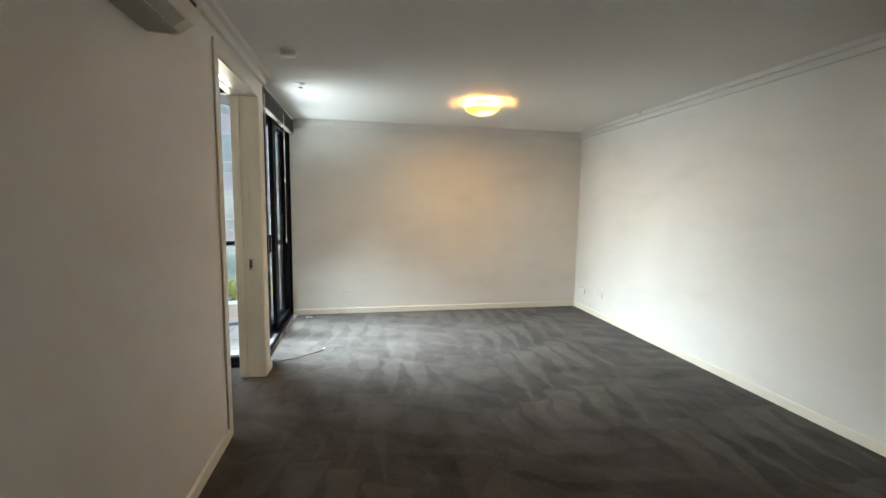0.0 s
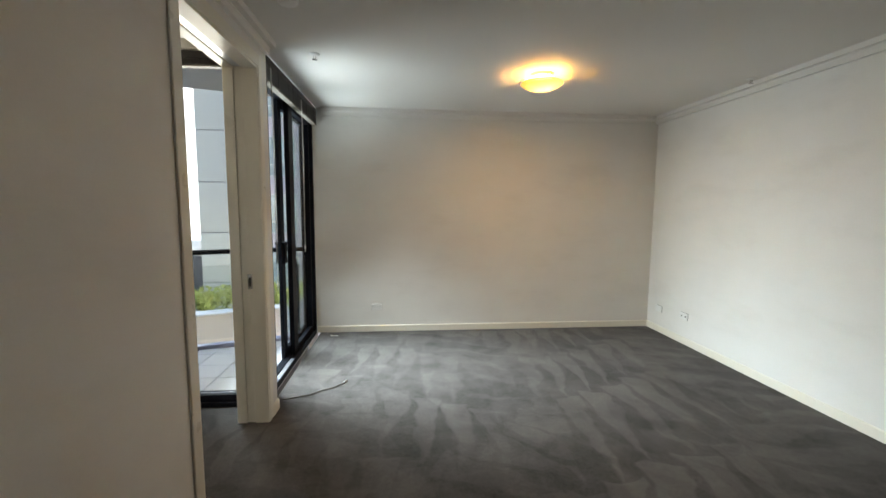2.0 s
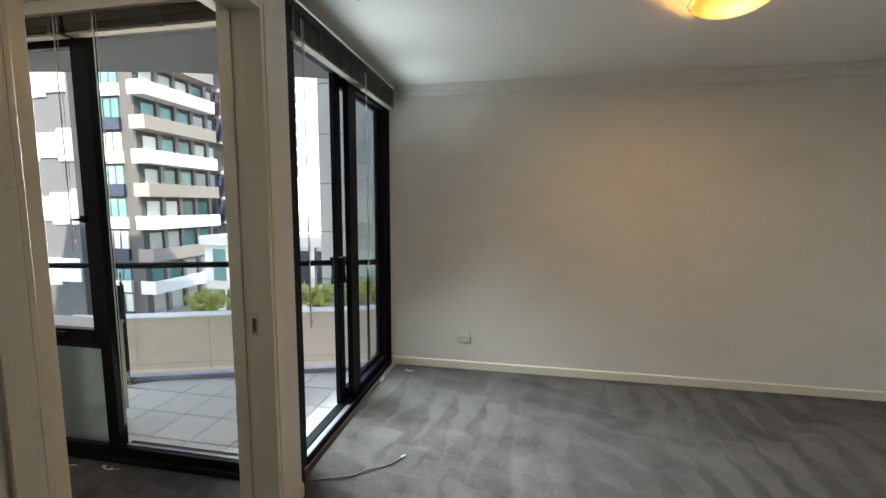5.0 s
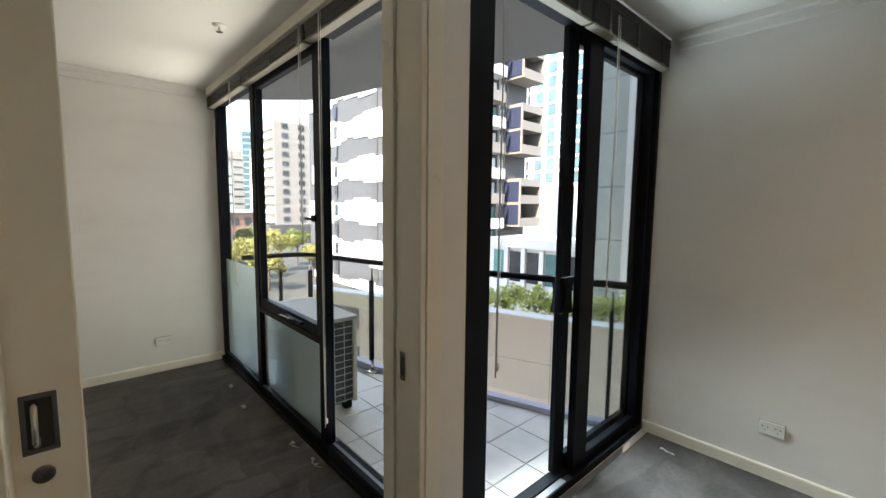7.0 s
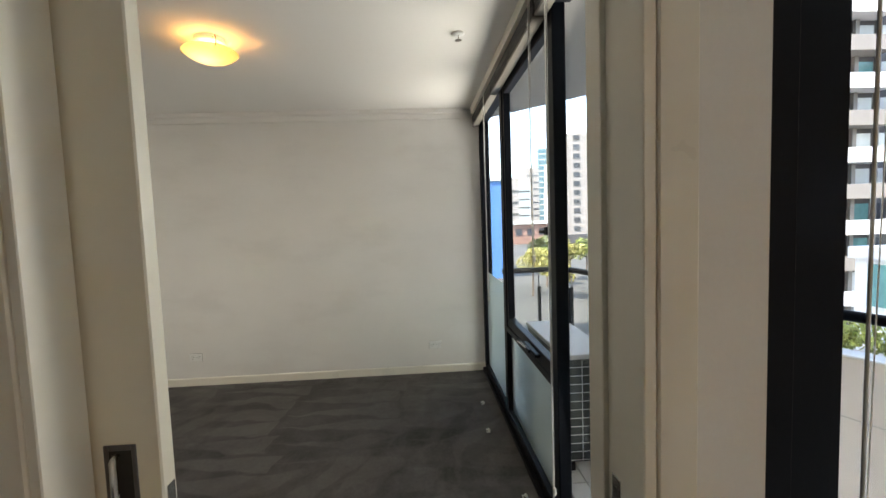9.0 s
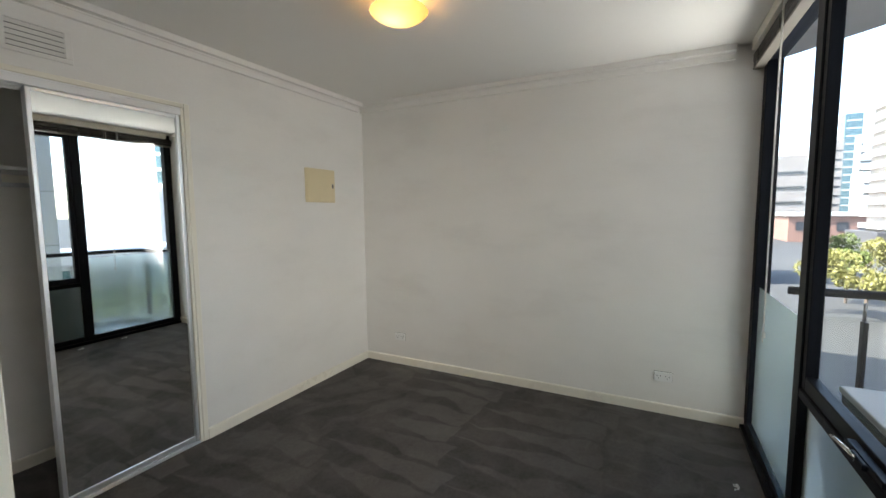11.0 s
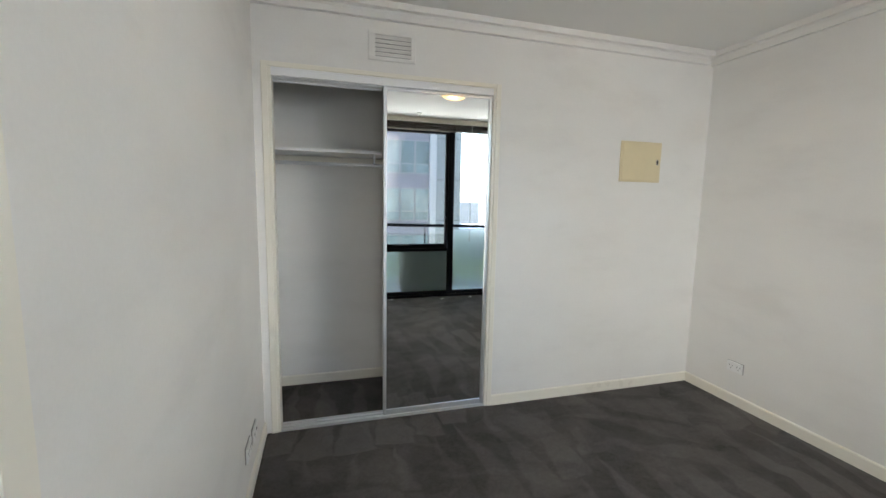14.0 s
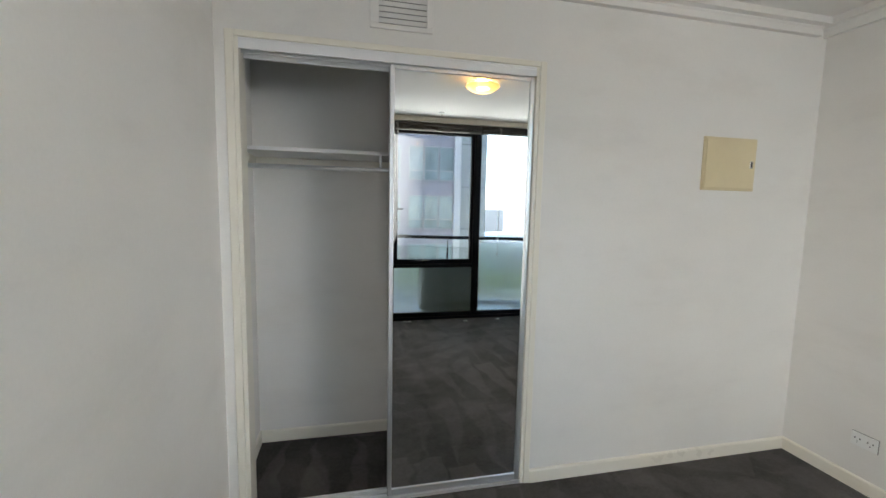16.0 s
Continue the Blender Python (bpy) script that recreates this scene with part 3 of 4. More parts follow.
part("top_track", boxes((WX0 + 0.018, WX1 - 0.018, YC - 0.085, YC + 0.008, WH - 0.012, WH - 0.0005), (WX0 + 0.018, WX1 - 0.018, YC + 0.002, YC + 0.008, WH - 0.047, WH - 0.012), (WX0 + 0.018, WX1 - 0.018, YC - 0.040, YC - 0.036, WH - 0.05, WH - 0.012), (WX0 + 0.018, WX1 - 0.018, YC - 0.085, YC - 0.081, WH - 0.06, WH - 0.012), bevel=0.0015), WHITE_ALU, tk)
part("bottom_track", boxes((WX0 + 0.018, WX1 - 0.018, YC - 0.085, YC + 0.004, 0.0, 0.008), (WX0 + 0.018, WX1 - 0.018, YC - 0.004, YC + 0.004, 0.008, 0.020), (WX0 + 0.018, WX1 - 0.018, YC - 0.046, YC - 0.040, 0.008, 0.018), (WX0 + 0.018, WX1 - 0.018, YC - 0.085, YC - 0.079, 0.008, 0.018), bevel=0.0015), ALU, tk)


def mirror_door(x0, x1, y):
    d = thing("mirror_door", "sliding wardrobe door of mirror glass in a slim silver frame", "wardrobe door", "wardrobe doors")
    z0, z1 = 0.02, 2.145
    part("stile", boxes((x0, x0 + 0.022, y - 0.014, y + 0.014, z0, z1), bevel=0.004, seg=2), ALU, d)
    part("stile", boxes((x1 - 0.022, x1, y - 0.014, y + 0.014, z0, z1), bevel=0.004, seg=2), ALU, d)
    part("rail", boxes((x0 + 0.022, x1 - 0.022, y - 0.012, y + 0.010, z0, z0 + 0.034), bevel=0.002), ALU, d)
    part("rail", boxes((x0 + 0.022, x1 - 0.022, y - 0.012, y + 0.010, z1 - 0.022, z1), bevel=0.002), ALU, d)
    part("mirror", boxes((x0 + 0.02, x1 - 0.02, y - 0.003, y + 0.003, z0 + 0.03, z1 - 0.02)), MIRROR, d, "clear mirror glass")
    part("backing", boxes((x0 + 0.02, x1 - 0.02, y - 0.008, y - 0.0035, z0 + 0.03, z1 - 0.02)), DARKHOLE, d)


mirror_door(WX0 + 0.020, -1.675, YC - 0.018)
mirror_door(WX0 + 0.020, -1.683, YC - 0.062)

sh = thing("wardrobe_shelf", "white melamine shelf fixed across the empty wardrobe", "shelf")
part("board", boxes((WX0 - 0.148, XB - 0.002, CY + 0.002, 0.51, 1.765, 1.783), bevel=0.001), WHITE_ALU, sh)
part("cleat", boxes((XB - 0.022, XB - 0.002, CY + 0.004, 0.49, 1.715, 1.764), bevel=0.002), TRIM, sh)
part("cleat", boxes((WX0 - 0.13, XB - 0.023, CY + 0.002, CY + 0.022, 1.715, 1.764), bevel=0.002), TRIM, sh)
rod = thing("hanging_rod", "silver metal hanging rod below the wardrobe shelf", "hanging rod")
part("tube", tube([(XB - 0.024, 0.455, 1.690), (WX0 - 0.148, 0.455, 1.690)], 0.0125, 16), ALU, rod, smooth=True)
part("bracket", moved(lathe([(0.024, 0), (0.024, 0.004), (0.016, 0.008), (0.0128, 0.02)], 20), pose(XB - 0.001, 0.455, 1.690, 0, -90)), ALU, rod)
part("bracket", boxes((-1.665, -1.655, 0.425, 0.485, 1.703, 1.764), bevel=0.002), ALU, rod)

# ---- wall fittings ----
vent = thing("wall_vent", "white painted louvred vent high on the wall", "vent")
VX0, VX1, VZ0, VZ1 = -1.870, -1.583, 2.287, 2.458
part("frame", boxes((VX0, VX1, YC, YC + 0.010, VZ0, VZ0 + 0.022), (VX0, VX1, YC, YC + 0.010, VZ1 - 0.024, VZ1), (VX0, VX0 + 0.03, YC, YC + 0.010, VZ0 + 0.022, VZ1 - 0.024), (VX1 - 0.04, VX1, YC, YC + 0.010, VZ0 + 0.022, VZ1 - 0.024), bevel=0.002), WALL, vent)
# plain grey sheet behind the slats
part("backing", boxes((VX0 + 0.03, VX1 - 0.04, YC, YC + 0.001, VZ0 + 0.022, VZ1 - 0.024)), surface("vent_backing_grey", (0.30, 0.29, 0.27), 0.9), vent)
for i in range(5):
    z = VZ0 + 0.030 + 0.0245 * i
    part("slat", moved(boxes((VX0 + 0.03, VX1 - 0.04, -0.002, 0.002, -0.009, 0.009)), pose(0, YC + 0.007, z + 0.006, -35)), WALL, vent)

eb = thing("switchboard", "cream enamelled steel switchboard door with a small latch", "switchboard", at=(-0.018, 0, 0))
part("frame", boxes((-3.752, -3.392, YC, YC + 0.012, 1.622, 1.916), bevel=0.003), CREAMBOX, eb)
dr = part("door", boxes((-3.742, -3.402, YC + 0.013, YC + 0.020, 1.632, 1.906), bevel=0.003), CREAMBOX, eb)
part("latch", boxes((-3.722, -3.70, YC + 0.020, YC + 0.024, 1.75, 1.79), bevel=0.002), CHROME, dr)
part("latch_slot", boxes((-3.716, -3.706, YC + 0.024, YC + 0.0245, 1.757, 1.783)), DARKHOLE, dr)


def power_point(m, label="white double power point low on the wall", kind="double"):
    """Faces local -y; centre at the origin."""
    o = thing("power_outlet", label, "power outlet", "power points")
    # grey rim, slightly larger than the plate, drawn as its shadow outline
    part("shade_rim", moved(boxes((-0.0605, 0.0605, -0.004, 0, -0.039, 0.039)), m), SHADE_JOINT, o)
    part("plate", moved(boxes((-0.0585, 0.0585, -0.0125, -0.0041, -0.037, 0.037), bevel=0.0025, seg=2), m), PLASTIC, o)
    if kind == "double":
        for u in (-0.029, 0.029):
            part("socket", moved(boxes((u - 0.014, u - 0.009, -0.0132, -0.0120, 0.002, 0.010), (u + 0.009, u + 0.014, -0.0132, -0.0120, 0.002, 0.010), (u - 0.0015, u + 0.0015, -0.0132, -0.0120, -0.016, -0.008)), m), DARKHOLE, o)
            part("rocker", moved(boxes((u - 0.022, u - 0.010, -0.0165, -0.0120, 0.016, 0.030), bevel=0.001), m), PLASTIC, o)
    elif kind == "data":
        for u in (-0.030, 0.030):
            part("socket", moved(boxes((u - 0.008, u + 0.008, -0.0132, -0.0120, -0.008, 0.008)), m), DARKHOLE, o)
    return o


power_point(pose(-0.139, YF, 0.298))
power_point(pose(XR, 5.655, 0.285, 0, 0, -90), "blank cream cover plate beside the corner", "blank")
power_point(pose(XR, 5.20, 0.310, 0, 0, -90), "white plate with two aerial sockets", "data")
power_point(pose(XW, 1.243, 0.281, 0, 0, 90))
power_point(pose(XW, 3.58, 0.284, 0, 0, 90))
power_point(pose(XB, 1.40, 0.255, 0, 0, -90))
power_point(pose(XB, 1.22, 0.245, 0, 0, -90), "white plate with two aerial sockets", "data")

# split-system air conditioner over the living room's side
ac = thing("air_conditioner", "aged off-white split-system air conditioner high on the wall", "air conditioner")
ap = [(0, 0), (0.105, -0.004), (0.125, 0.004), (0.178, 0.040), (0.203, 0.082), (0.205, 0.20), (0.19, 0.270), (0.16, 0.286), (0, 0.29)]
AY0, AY1, AZ = 1.27, 2.075, 2.195
# darker copy of the casing plastic, shade coloured into underside and louvre
ACSHADE = surface("plastic_painted_in_shade", (0.36, 0.34, 0.29), 0.45, vary=0.05, big=5, fine=60, bump=0.02)
part("body", moved(profile_run(ap, AY1 - AY0), pose(XP, AY1, AZ, 0, 0, -90)), ACPLASTIC, ac)
part("underside_shade", moved(profile_run([(0.004, -0.0045), (0.104, -0.0085), (0.122, -0.001), (0.120, 0.001), (0.004, -0.001)], AY1 - AY0 - 0.05), pose(XP, AY1 - 0.025, AZ, 0, 0, -90)), ACSHADE, ac, "underside coloured grey for its shade")
part("front_panel", moved(profile_run([(0.2045, 0.098), (0.212, 0.102), (0.214, 0.20), (0.198, 0.270), (0.19, 0.272), (0.2045, 0.2)], AY1 - AY0 - 0.13), pose(XP, AY1 - 0.065, AZ, 0, 0, -90)), ACPLASTIC, ac)
part("panel_gap", moved(profile_run([(0.2025, 0.086), (0.2075, 0.086), (0.2085, 0.0975), (0.2035, 0.0975)], AY1 - AY0 - 0.12), pose(XP, AY1 - 0.060, AZ, 0, 0, -90)), DARKHOLE, ac, "dark gap under the front panel")
part("end_seam", moved(boxes((0.060, 0.0645, 0.2035, 0.2075, 0.0976, 0.25)), pose(XP, AY1, AZ, 0, 0, -90)), DARKHOLE, ac)
part("louvre", moved(profile_run([(0.128, 0.0005), (0.172, 0.030), (0.170, 0.034), (0.126, 0.0045)], AY1 - AY0 - 0.16), pose(XP, AY1 - 0.08, AZ, 0, 0, -90)), ACSHADE, ac)

# ---- ceiling fittings ----


def dish_lamp(x, y, r, watts):
    """Shallow amber glass dish hung close to the ceiling on three clips."""
    o = thing("ceiling_lamp", "amber glass dish ceiling light, switched on, with steel clips", "ceiling light", "ceiling lights", at=(x, y, H))
    top, deep = -0.078, 0.058
    prof = [(r * math.sin(a) / math.sin(1.05), top - deep * (math.cos(a) - math.cos(1.05)) / (1 - math.cos(1.05))) for a in [1.05 * i / 12 for i in range(13)]]
    prof[0] = (0.004, prof[0][1])
    part("dish", lathe(prof + [(q - 0.004, z + 0.006) for q, z in reversed(prof[1:])], 40, cap=False), LAMPG, o, "glowing amber glass dish", smooth=True)
    part("base", lathe([(r * 0.55, 0), (r * 0.55, -0.02), (r * 0.5, -0.026)], 32), PLASTIC, o)
    for k in range(3):
        m = pose(0, 0, 0, 0, 0, 35 + 120 * k)
        part("clip", moved(tube([(r * 0.5, 0, -0.02), (r * 0.98, 0, -0.030), (r + 0.014, 0, -0.058), (r + 0.006, 0, -0.078), (r - 0.018, 0, -0.088)], 0.0035), m), CHROME, o, smooth=True)
    bulb = bpy.data.lights.new("bulb", "POINT")
    bulb.energy, bulb.color, bulb.shadow_soft_size = 0.30, (1.0, 0.48, 0.11), 0.05
    lb = new("bulb", bulb)
    lb.parent, lb.location = o, (0, 0, -0.052)
    down = bpy.data.lights.new("bulb_glow", "AREA")
    down.shape, down.size, down.energy, down.color = "DISK", r * 0.8, watts, (1.0, 0.74, 0.45)
    gl = new("bulb_glow", down)
    gl.parent, gl.location = o, (0, 0, -0.096)


dish_lamp(1.342, 4.46, 0.176, 10.5)
dish_lamp(-2.61, 2.32, 0.146, 0.45)


def sprinkler(x, y):
    o = thing("sprinkler", "steel pendent fire sprinkler head in the ceiling", "fire sprinkler", "sprinklers", at=(x, y, H))
    part("rose", lathe([(0.038, 0), (0.037, -0.004), (0.022, -0.012), (0.012, -0.013)], 24), PLASTIC, o, smooth=True)
    part("frame", boxes((-0.010, -0.006, -0.003, 0.003, -0.036, -0.012), (0.006, 0.010, -0.003, 0.003, -0.036, -0.012), (-0.006, 0.006, -0.003, 0.003, -0.038, -0.033)), CHROME, o)
    part("deflector", lathe([(0.003, -0.038), (0.020, -0.039), (0.020, -0.041), (0.003, -0.042)], 16), CHROME, o)


sprinkler(-0.453, 4.196)
sprinkler(-2.57, 3.735)
sprinkler(3.136, 4.369)

sd = thing("smoke_detector", "white round smoke detector on the ceiling", "smoke detector", at=(-0.413, 3.353, H))
part("base", lathe([(0.056, 0), (0.056, -0.026), (0.053, -0.028)], 32), PLASTIC, sd)
part("dome", lathe([(0.050, -0.0285), (0.052, -0.034), (0.046, -0.042), (0.02, -0.046), (0.004, -0.046)], 32), PLASTIC, sd, smooth=True)

# ---- loose bits on the carpet ----
cb = thing("cable", "short length of aerial cable lying on the carpet", "cable", at=(-0.015, 0.066, 0))
pts = [(-0.30, 4.36), (-0.33, 4.30), (-0.39, 4.25), (-0.46, 4.21), (-0.52, 4.15), (-0.60, 4.11), (-0.68, 4.09), (-0.73, 4.06)]
part("lead", tube([(x, y, 0.006 + 0.004 * (i % 2)) for i, (x, y) in enumerate(pts)], 0.0045), surface("brown_cable", (0.10, 0.085, 0.075), 0.5), cb, smooth=True)
part("plug", tube([(-0.30, 4.36, 0.008), (-0.285, 4.385, 0.009)], 0.007), CORD, cb, "white plug end", smooth=True)


def cord_scrap(x, y, s):
    random.seed(s)
    o = thing("cord_scrap", "curled end of white blind cord on the carpet", "cord", "cord scraps")
    pts = [(x + 0.022 * math.sin(1.7 * i + s) + 0.010 * i, y + 0.016 * math.cos(2.1 * i) , 0.005 + 0.004 * abs(math.sin(i))) for i in range(7)]
    part("cord", tube(pts, 0.0022, 6), CORD, o, smooth=True)
    part("toggle", tube([pts[0], (pts[0][0] - 0.02, pts[0][1] - 0.006, 0.008)], 0.007), CORD, o, smooth=True)


for i, (x, y) in enumerate(((-0.64, 5.72), (-3.45, 3.93), (-3.0, 3.90), (-2.25, 3.98), (-1.98, 4.0))):
    cord_scrap(x, y, i)

# ---- balcony ----
RAIL = [(-4.14, 4.27), (-4.14, 4.73), (-4.08, 4.87), (-3.94, 4.95), (-2.98, 5.13), (-2.0, 5.45), (-0.935, 5.81)]


def along(pts, off=0.0):
    """Shifts a plan line sideways: positive is outwards, away from the rooms."""
    out = []
    for i, p in enumerate(pts):
        a, b = Vector(pts[max(i - 1, 0)]), Vector(pts[min(i + 1, len(pts) - 1)])
        d = (b - a).normalized()
        out.append((p[0] - d.y * off, p[1] + d.x * off))
    return out


def strip(pts, off0, off1, z0, z1):
    """A wall-like band that follows a plan line."""
    bm = bmesh.new()
    rows = [[bm.verts.new((x, y, z)) for x, y in along(pts, o)] for o, z in ((off0, z0), (off1, z0), (off1, z1), (off0, z1))]
    for a, b in zip(rows, rows[1:] + rows[:1]):
        for i in range(len(pts) - 1):
            bm.faces.new((a[i], a[i + 1], b[i + 1], b[i]))
    for i in (0, -1):
        bm.faces.new([r[i] for r in rows])
    return bm


ARC = []
for (x0, y0), (x1, y1) in zip(RAIL, RAIL[1:]):
    for k in range(4):
        ARC.append((x0 + (x1 - x0) * k / 4, y0 + (y1 - y0) * k / 4))
ARC.append(RAIL[-1])

LILAC = surface("painted_channel", (0.42, 0.44, 0.56), 0.5, vary=0.08, big=4, fine=40)
SOFFIT = surface("soffit_paint", (0.62, 0.60, 0.58), 0.8, vary=0.05, big=1, fine=50)


def prism(outline, z0, z1):
    """A flat slab over a plan outline."""
    bm = bmesh.new()
    lo, hi = [[bm.verts.new((x, y, z)) for x, y in outline] for z in (z0, z1)]
    for i in range(len(outline)):
        k = (i + 1) % len(outline)
        bm.faces.new((lo[i], lo[k], hi[k], hi[i]))
    bm.faces.new(lo)
    bm.faces.new(hi)
    return bm


slab = structure("balcony_floor", prism([(-0.985, YB + 0.111), (-4.19, YB + 0.111)] + along(ARC, 0.05) + [(-0.985, 5.8)], -0.30, -0.040), GROUT, "grouted concrete balcony slab under pale tiles", "balcony floor")
structure("balcony_channel", strip(ARC, -0.03, 0.05, -0.0395, 0.012), LILAC, "painted edge channel along the balcony", "balcony edge")
structure("balcony_soffit", strip([(-5.2, 4.215), (-4.2, 5.25), (-2.9, 5.47), (-1.9, 5.78), (-0.99, 6.10)], -2.2, 0.04, 2.74, 2.95), SOFFIT, "grey painted concrete soffit over the balcony", "balcony ceiling")
structure("wall_outside", boxes((-4.9, XW - 0.16, YB - 0.3, YB + 0.1, -0.3, 3.2), (-0.98, -0.87, YF + 0.151, YF + 0.5, -0.3, 3.2)), CONCRETE, "grey rendered outside wall beside the balcony", "wall")

bal = thing("balustrade", "dark handrail on steel posts with clear glass panels", "balustrade")
part("handrail", tube([(x, y, 1.005) for x, y in along(ARC, 0.01)], 0.026, 14), BLACK, bal, "dark round handrail", smooth=True)
for i in (0, 1, 3, 4, 5):
    seg = [p for p in ARC if min(RAIL[i][0], RAIL[i + 1][0]) - 1e-6 <= p[0] <= max(RAIL[i][0], RAIL[i + 1][0]) + 1e-6 and min(RAIL[i][1], RAIL[i + 1][1]) - 1e-6 <= p[1] <= max(RAIL[i][1], RAIL[i + 1][1]) + 1e-6]
    if i in (1,):
        continue
    g = part("glass_panel", strip(seg, 0.020, 0.030, 0.06, 0.86), BALCGLASS, bal)
    g.visible_shadow = False


def balustrade_post(x, y, turn):
    m = pose(x, y, -0.028, 0, 0, turn)
    pp = part("post", moved(boxes((-0.012, 0.012, -0.045, 0.005, 0.12, 0.88), bevel=0.003), m), BLACK, bal)
    part("stem", moved(tube([(0, -0.01, 0.0), (0, -0.01, 0.12)], 0.015, 12), m), CHROME, pp, smooth=True)
    part("stem", moved(tube([(0, -0.01, 0.88), (0, -0.01, 0.99)], 0.008, 10), m), CHROME, pp, smooth=True)
    part("base_plate", moved(boxes((-0.045, 0.045, -0.055, 0.035, 0.0, 0.010), bevel=0.002), m), CHROME, pp)
    for u, v in ((-0.032, -0.042), (0.032, -0.042), (-0.032, 0.022), (0.032, 0.022)):
        part("bolt", moved(lathe([(0.007, 0.010), (0.007, 0.016), (0.003, 0.018)], 8), m @ pose(u, v, 0)), CHROME, pp)


for x, y, a in ((-2.99, 5.065, 13), (-2.0, 5.385, 18), (-1.01, 5.715, 19), (-4.10, 4.62, 90), (-3.94, 4.90, 20)):
    balustrade_post(x, y, a)

# unseen storeys round the flat, widened to keep sun off balcony and podium wall
structure("unseen_sun_block", boxes((-30.0, 22, -22, 4.1, 2.96, 34), (-0.9, 22, 4.2, 6.0, 2.96, 34), (XR + 0.2, 22, -22, 6.0, -10, 2.95), (-4.6, XR + 0.1, -22, YN - 0.2, -10, 2.95), (-4.5, 22, -22, 4.9, -10, -0.35)), CONCRETE, "unseen grey concrete storeys round the flat, stretched sideways to block the sun", "building")

# tiles, 300 mm
tm = bpy.data.meshes.new("tile")
tb = boxes((-0.1495, 0.1495, -0.1495, 0.1495, -0.0095, 0.0), bevel=0.002)
tb.to_mesh(tm)
tb.free()
tm.materials.append(TILE)
for i in range(12):
    for j in range(6):
        cx, cy = -1.165 + 0.1525 - 0.305 * i, 4.385 + 0.1525 + 0.305 * (j - 1)
        x0, x1, y0 = cx - 0.1495, cx + 0.1495, cy - 0.1495
        far = [min(cy + 0.1495, 5.80 + 0.335 * (x + 0.935) if x > -2.98 else 4.97 + 0.16 * (x + 2.98)) for x in (x0, x1)]
        if max(far) < y0 + 0.03 or cy < 4.39 or cx > -0.97 or x0 < -4.16:
            continue
        if min(far) > cy + 0.149:
            t_ = new("tile", tm)
            t_.parent, t_.location = slab, (cx, cy, -0.030)
        else:
            part("tile", prism([(x0, y0), (x1, y0), (x1, max(far[1], y0 + 0.01)), (x0, max(far[0], y0 + 0.01))], -0.0395, -0.030), TILE, slab)
tm2 = bpy.data.meshes.new("tile")
tb = boxes((-0.1495, 0.1495, -0.057, 0.057, -0.0095, 0.0), bevel=0.002)
tb.to_mesh(tm2)
tb.free()
tm2.materials.append(TILE)
for i in range(12):
    t_ = new("tile", tm2)
    t_.parent = slab
    t_.location = (-1.165 + 0.1525 - 0.305 * i, 4.325, -0.030)

# outdoor unit
ou = thing("outdoor_ac_unit", "beige outdoor air-conditioning unit with a wire coil guard", "air conditioner")
UX0, UX1, UY0, UY1, UZ0, UZ1 = -3.27, -2.45, 4.275, 4.58, 0.02, 0.70
COIL = surface("dark_coil", (0.045, 0.055, 0.055), 0.6, vary=0.25, big=10, fine=120, bump=0.4)
part("body", boxes((UX0, UX1 - 0.03, UY0 + 0.02, UY1, UZ0 + 0.02, UZ1 - 0.02), (UX1 - 0.03, UX1, UY1 - 0.035, UY1, UZ0 + 0.02, UZ1 - 0.02), bevel=0.004), ACPLASTIC, ou)
part("lid", boxes((UX0 - 0.008, UX1 + 0.008, UY0, UY1 + 0.008, UZ1 - 0.02, UZ1 + 0.012), bevel=0.008, seg=2), surface("dusty_lid", (0.52, 0.51, 0.50), 0.55, vary=0.12, big=4, fine=30), ou, "dusty pale grey lid")
part("coil", boxes((UX1 - 0.03, UX1 - 0.012, UY0 + 0.022, UY1 - 0.036, UZ0 + 0.03, UZ1 - 0.025)), COIL, ou, "dark coil fins")
for i in range(12):
    z = UZ0 + 0.045 + 0.0515 * i
    part("guard_wire", tube([(UX1 - 0.006, UY0 + 0.022, z), (UX1 - 0.006, UY1 - 0.034, z)], 0.0025, 6), ALU, ou)
for i in range(4):
    y = UY0 + 0.04 + 0.08 * i
    part("guard_wire", tube([(UX1 - 0.009, y, UZ0 + 0.03), (UX1 - 0.009, y, UZ1 - 0.03)], 0.0025, 6), ALU, ou)
part("coil_back", boxes((UX0 + 0.01, UX1 - 0.04, UY0 + 0.008, UY0 + 0.019, UZ0 + 0.03, UZ1 - 0.025)), COIL, ou)
for x, y in ((UX0 + 0.08, UY0 + 0.06), (UX1 - 0.08, UY0 + 0.06), (UX0 + 0.08, UY1 - 0.05), (UX1 - 0.08, UY1 - 0.05)):
    part("foot", boxes((x - 0.03, x + 0.03, y - 0.03, y + 0.03, -0.030, UZ0 + 0.021), bevel=0.004), BLACK, ou)

# ---- the city outside ----
structure("ground", boxes((-1600, 1600, -1600, 1600, -10.5, -10)), surface("asphalt_ground", (0.055, 0.055, 0.053), 0.85, vary=0.2, big=0.06, fine=2.0), "grey asphalt street ground reaching the horizon", "ground")
FWHITE = surface("white_facade", (0.74, 0.74, 0.74), 0.7, vary=0.04, big=0.3, fine=4)
FGREY = surface("grey_facade", (0.085, 0.088, 0.102), 0.75, vary=0.06, big=0.3, fine=4)
FDARK = surface("dark_facade", (0.075, 0.072, 0.076), 0.7, vary=0.08, big=0.3, fine=4)
FTAUPE = surface("taupe_facade", (0.24, 0.22, 0.20), 0.75, vary=0.08, big=0.3, fine=4)
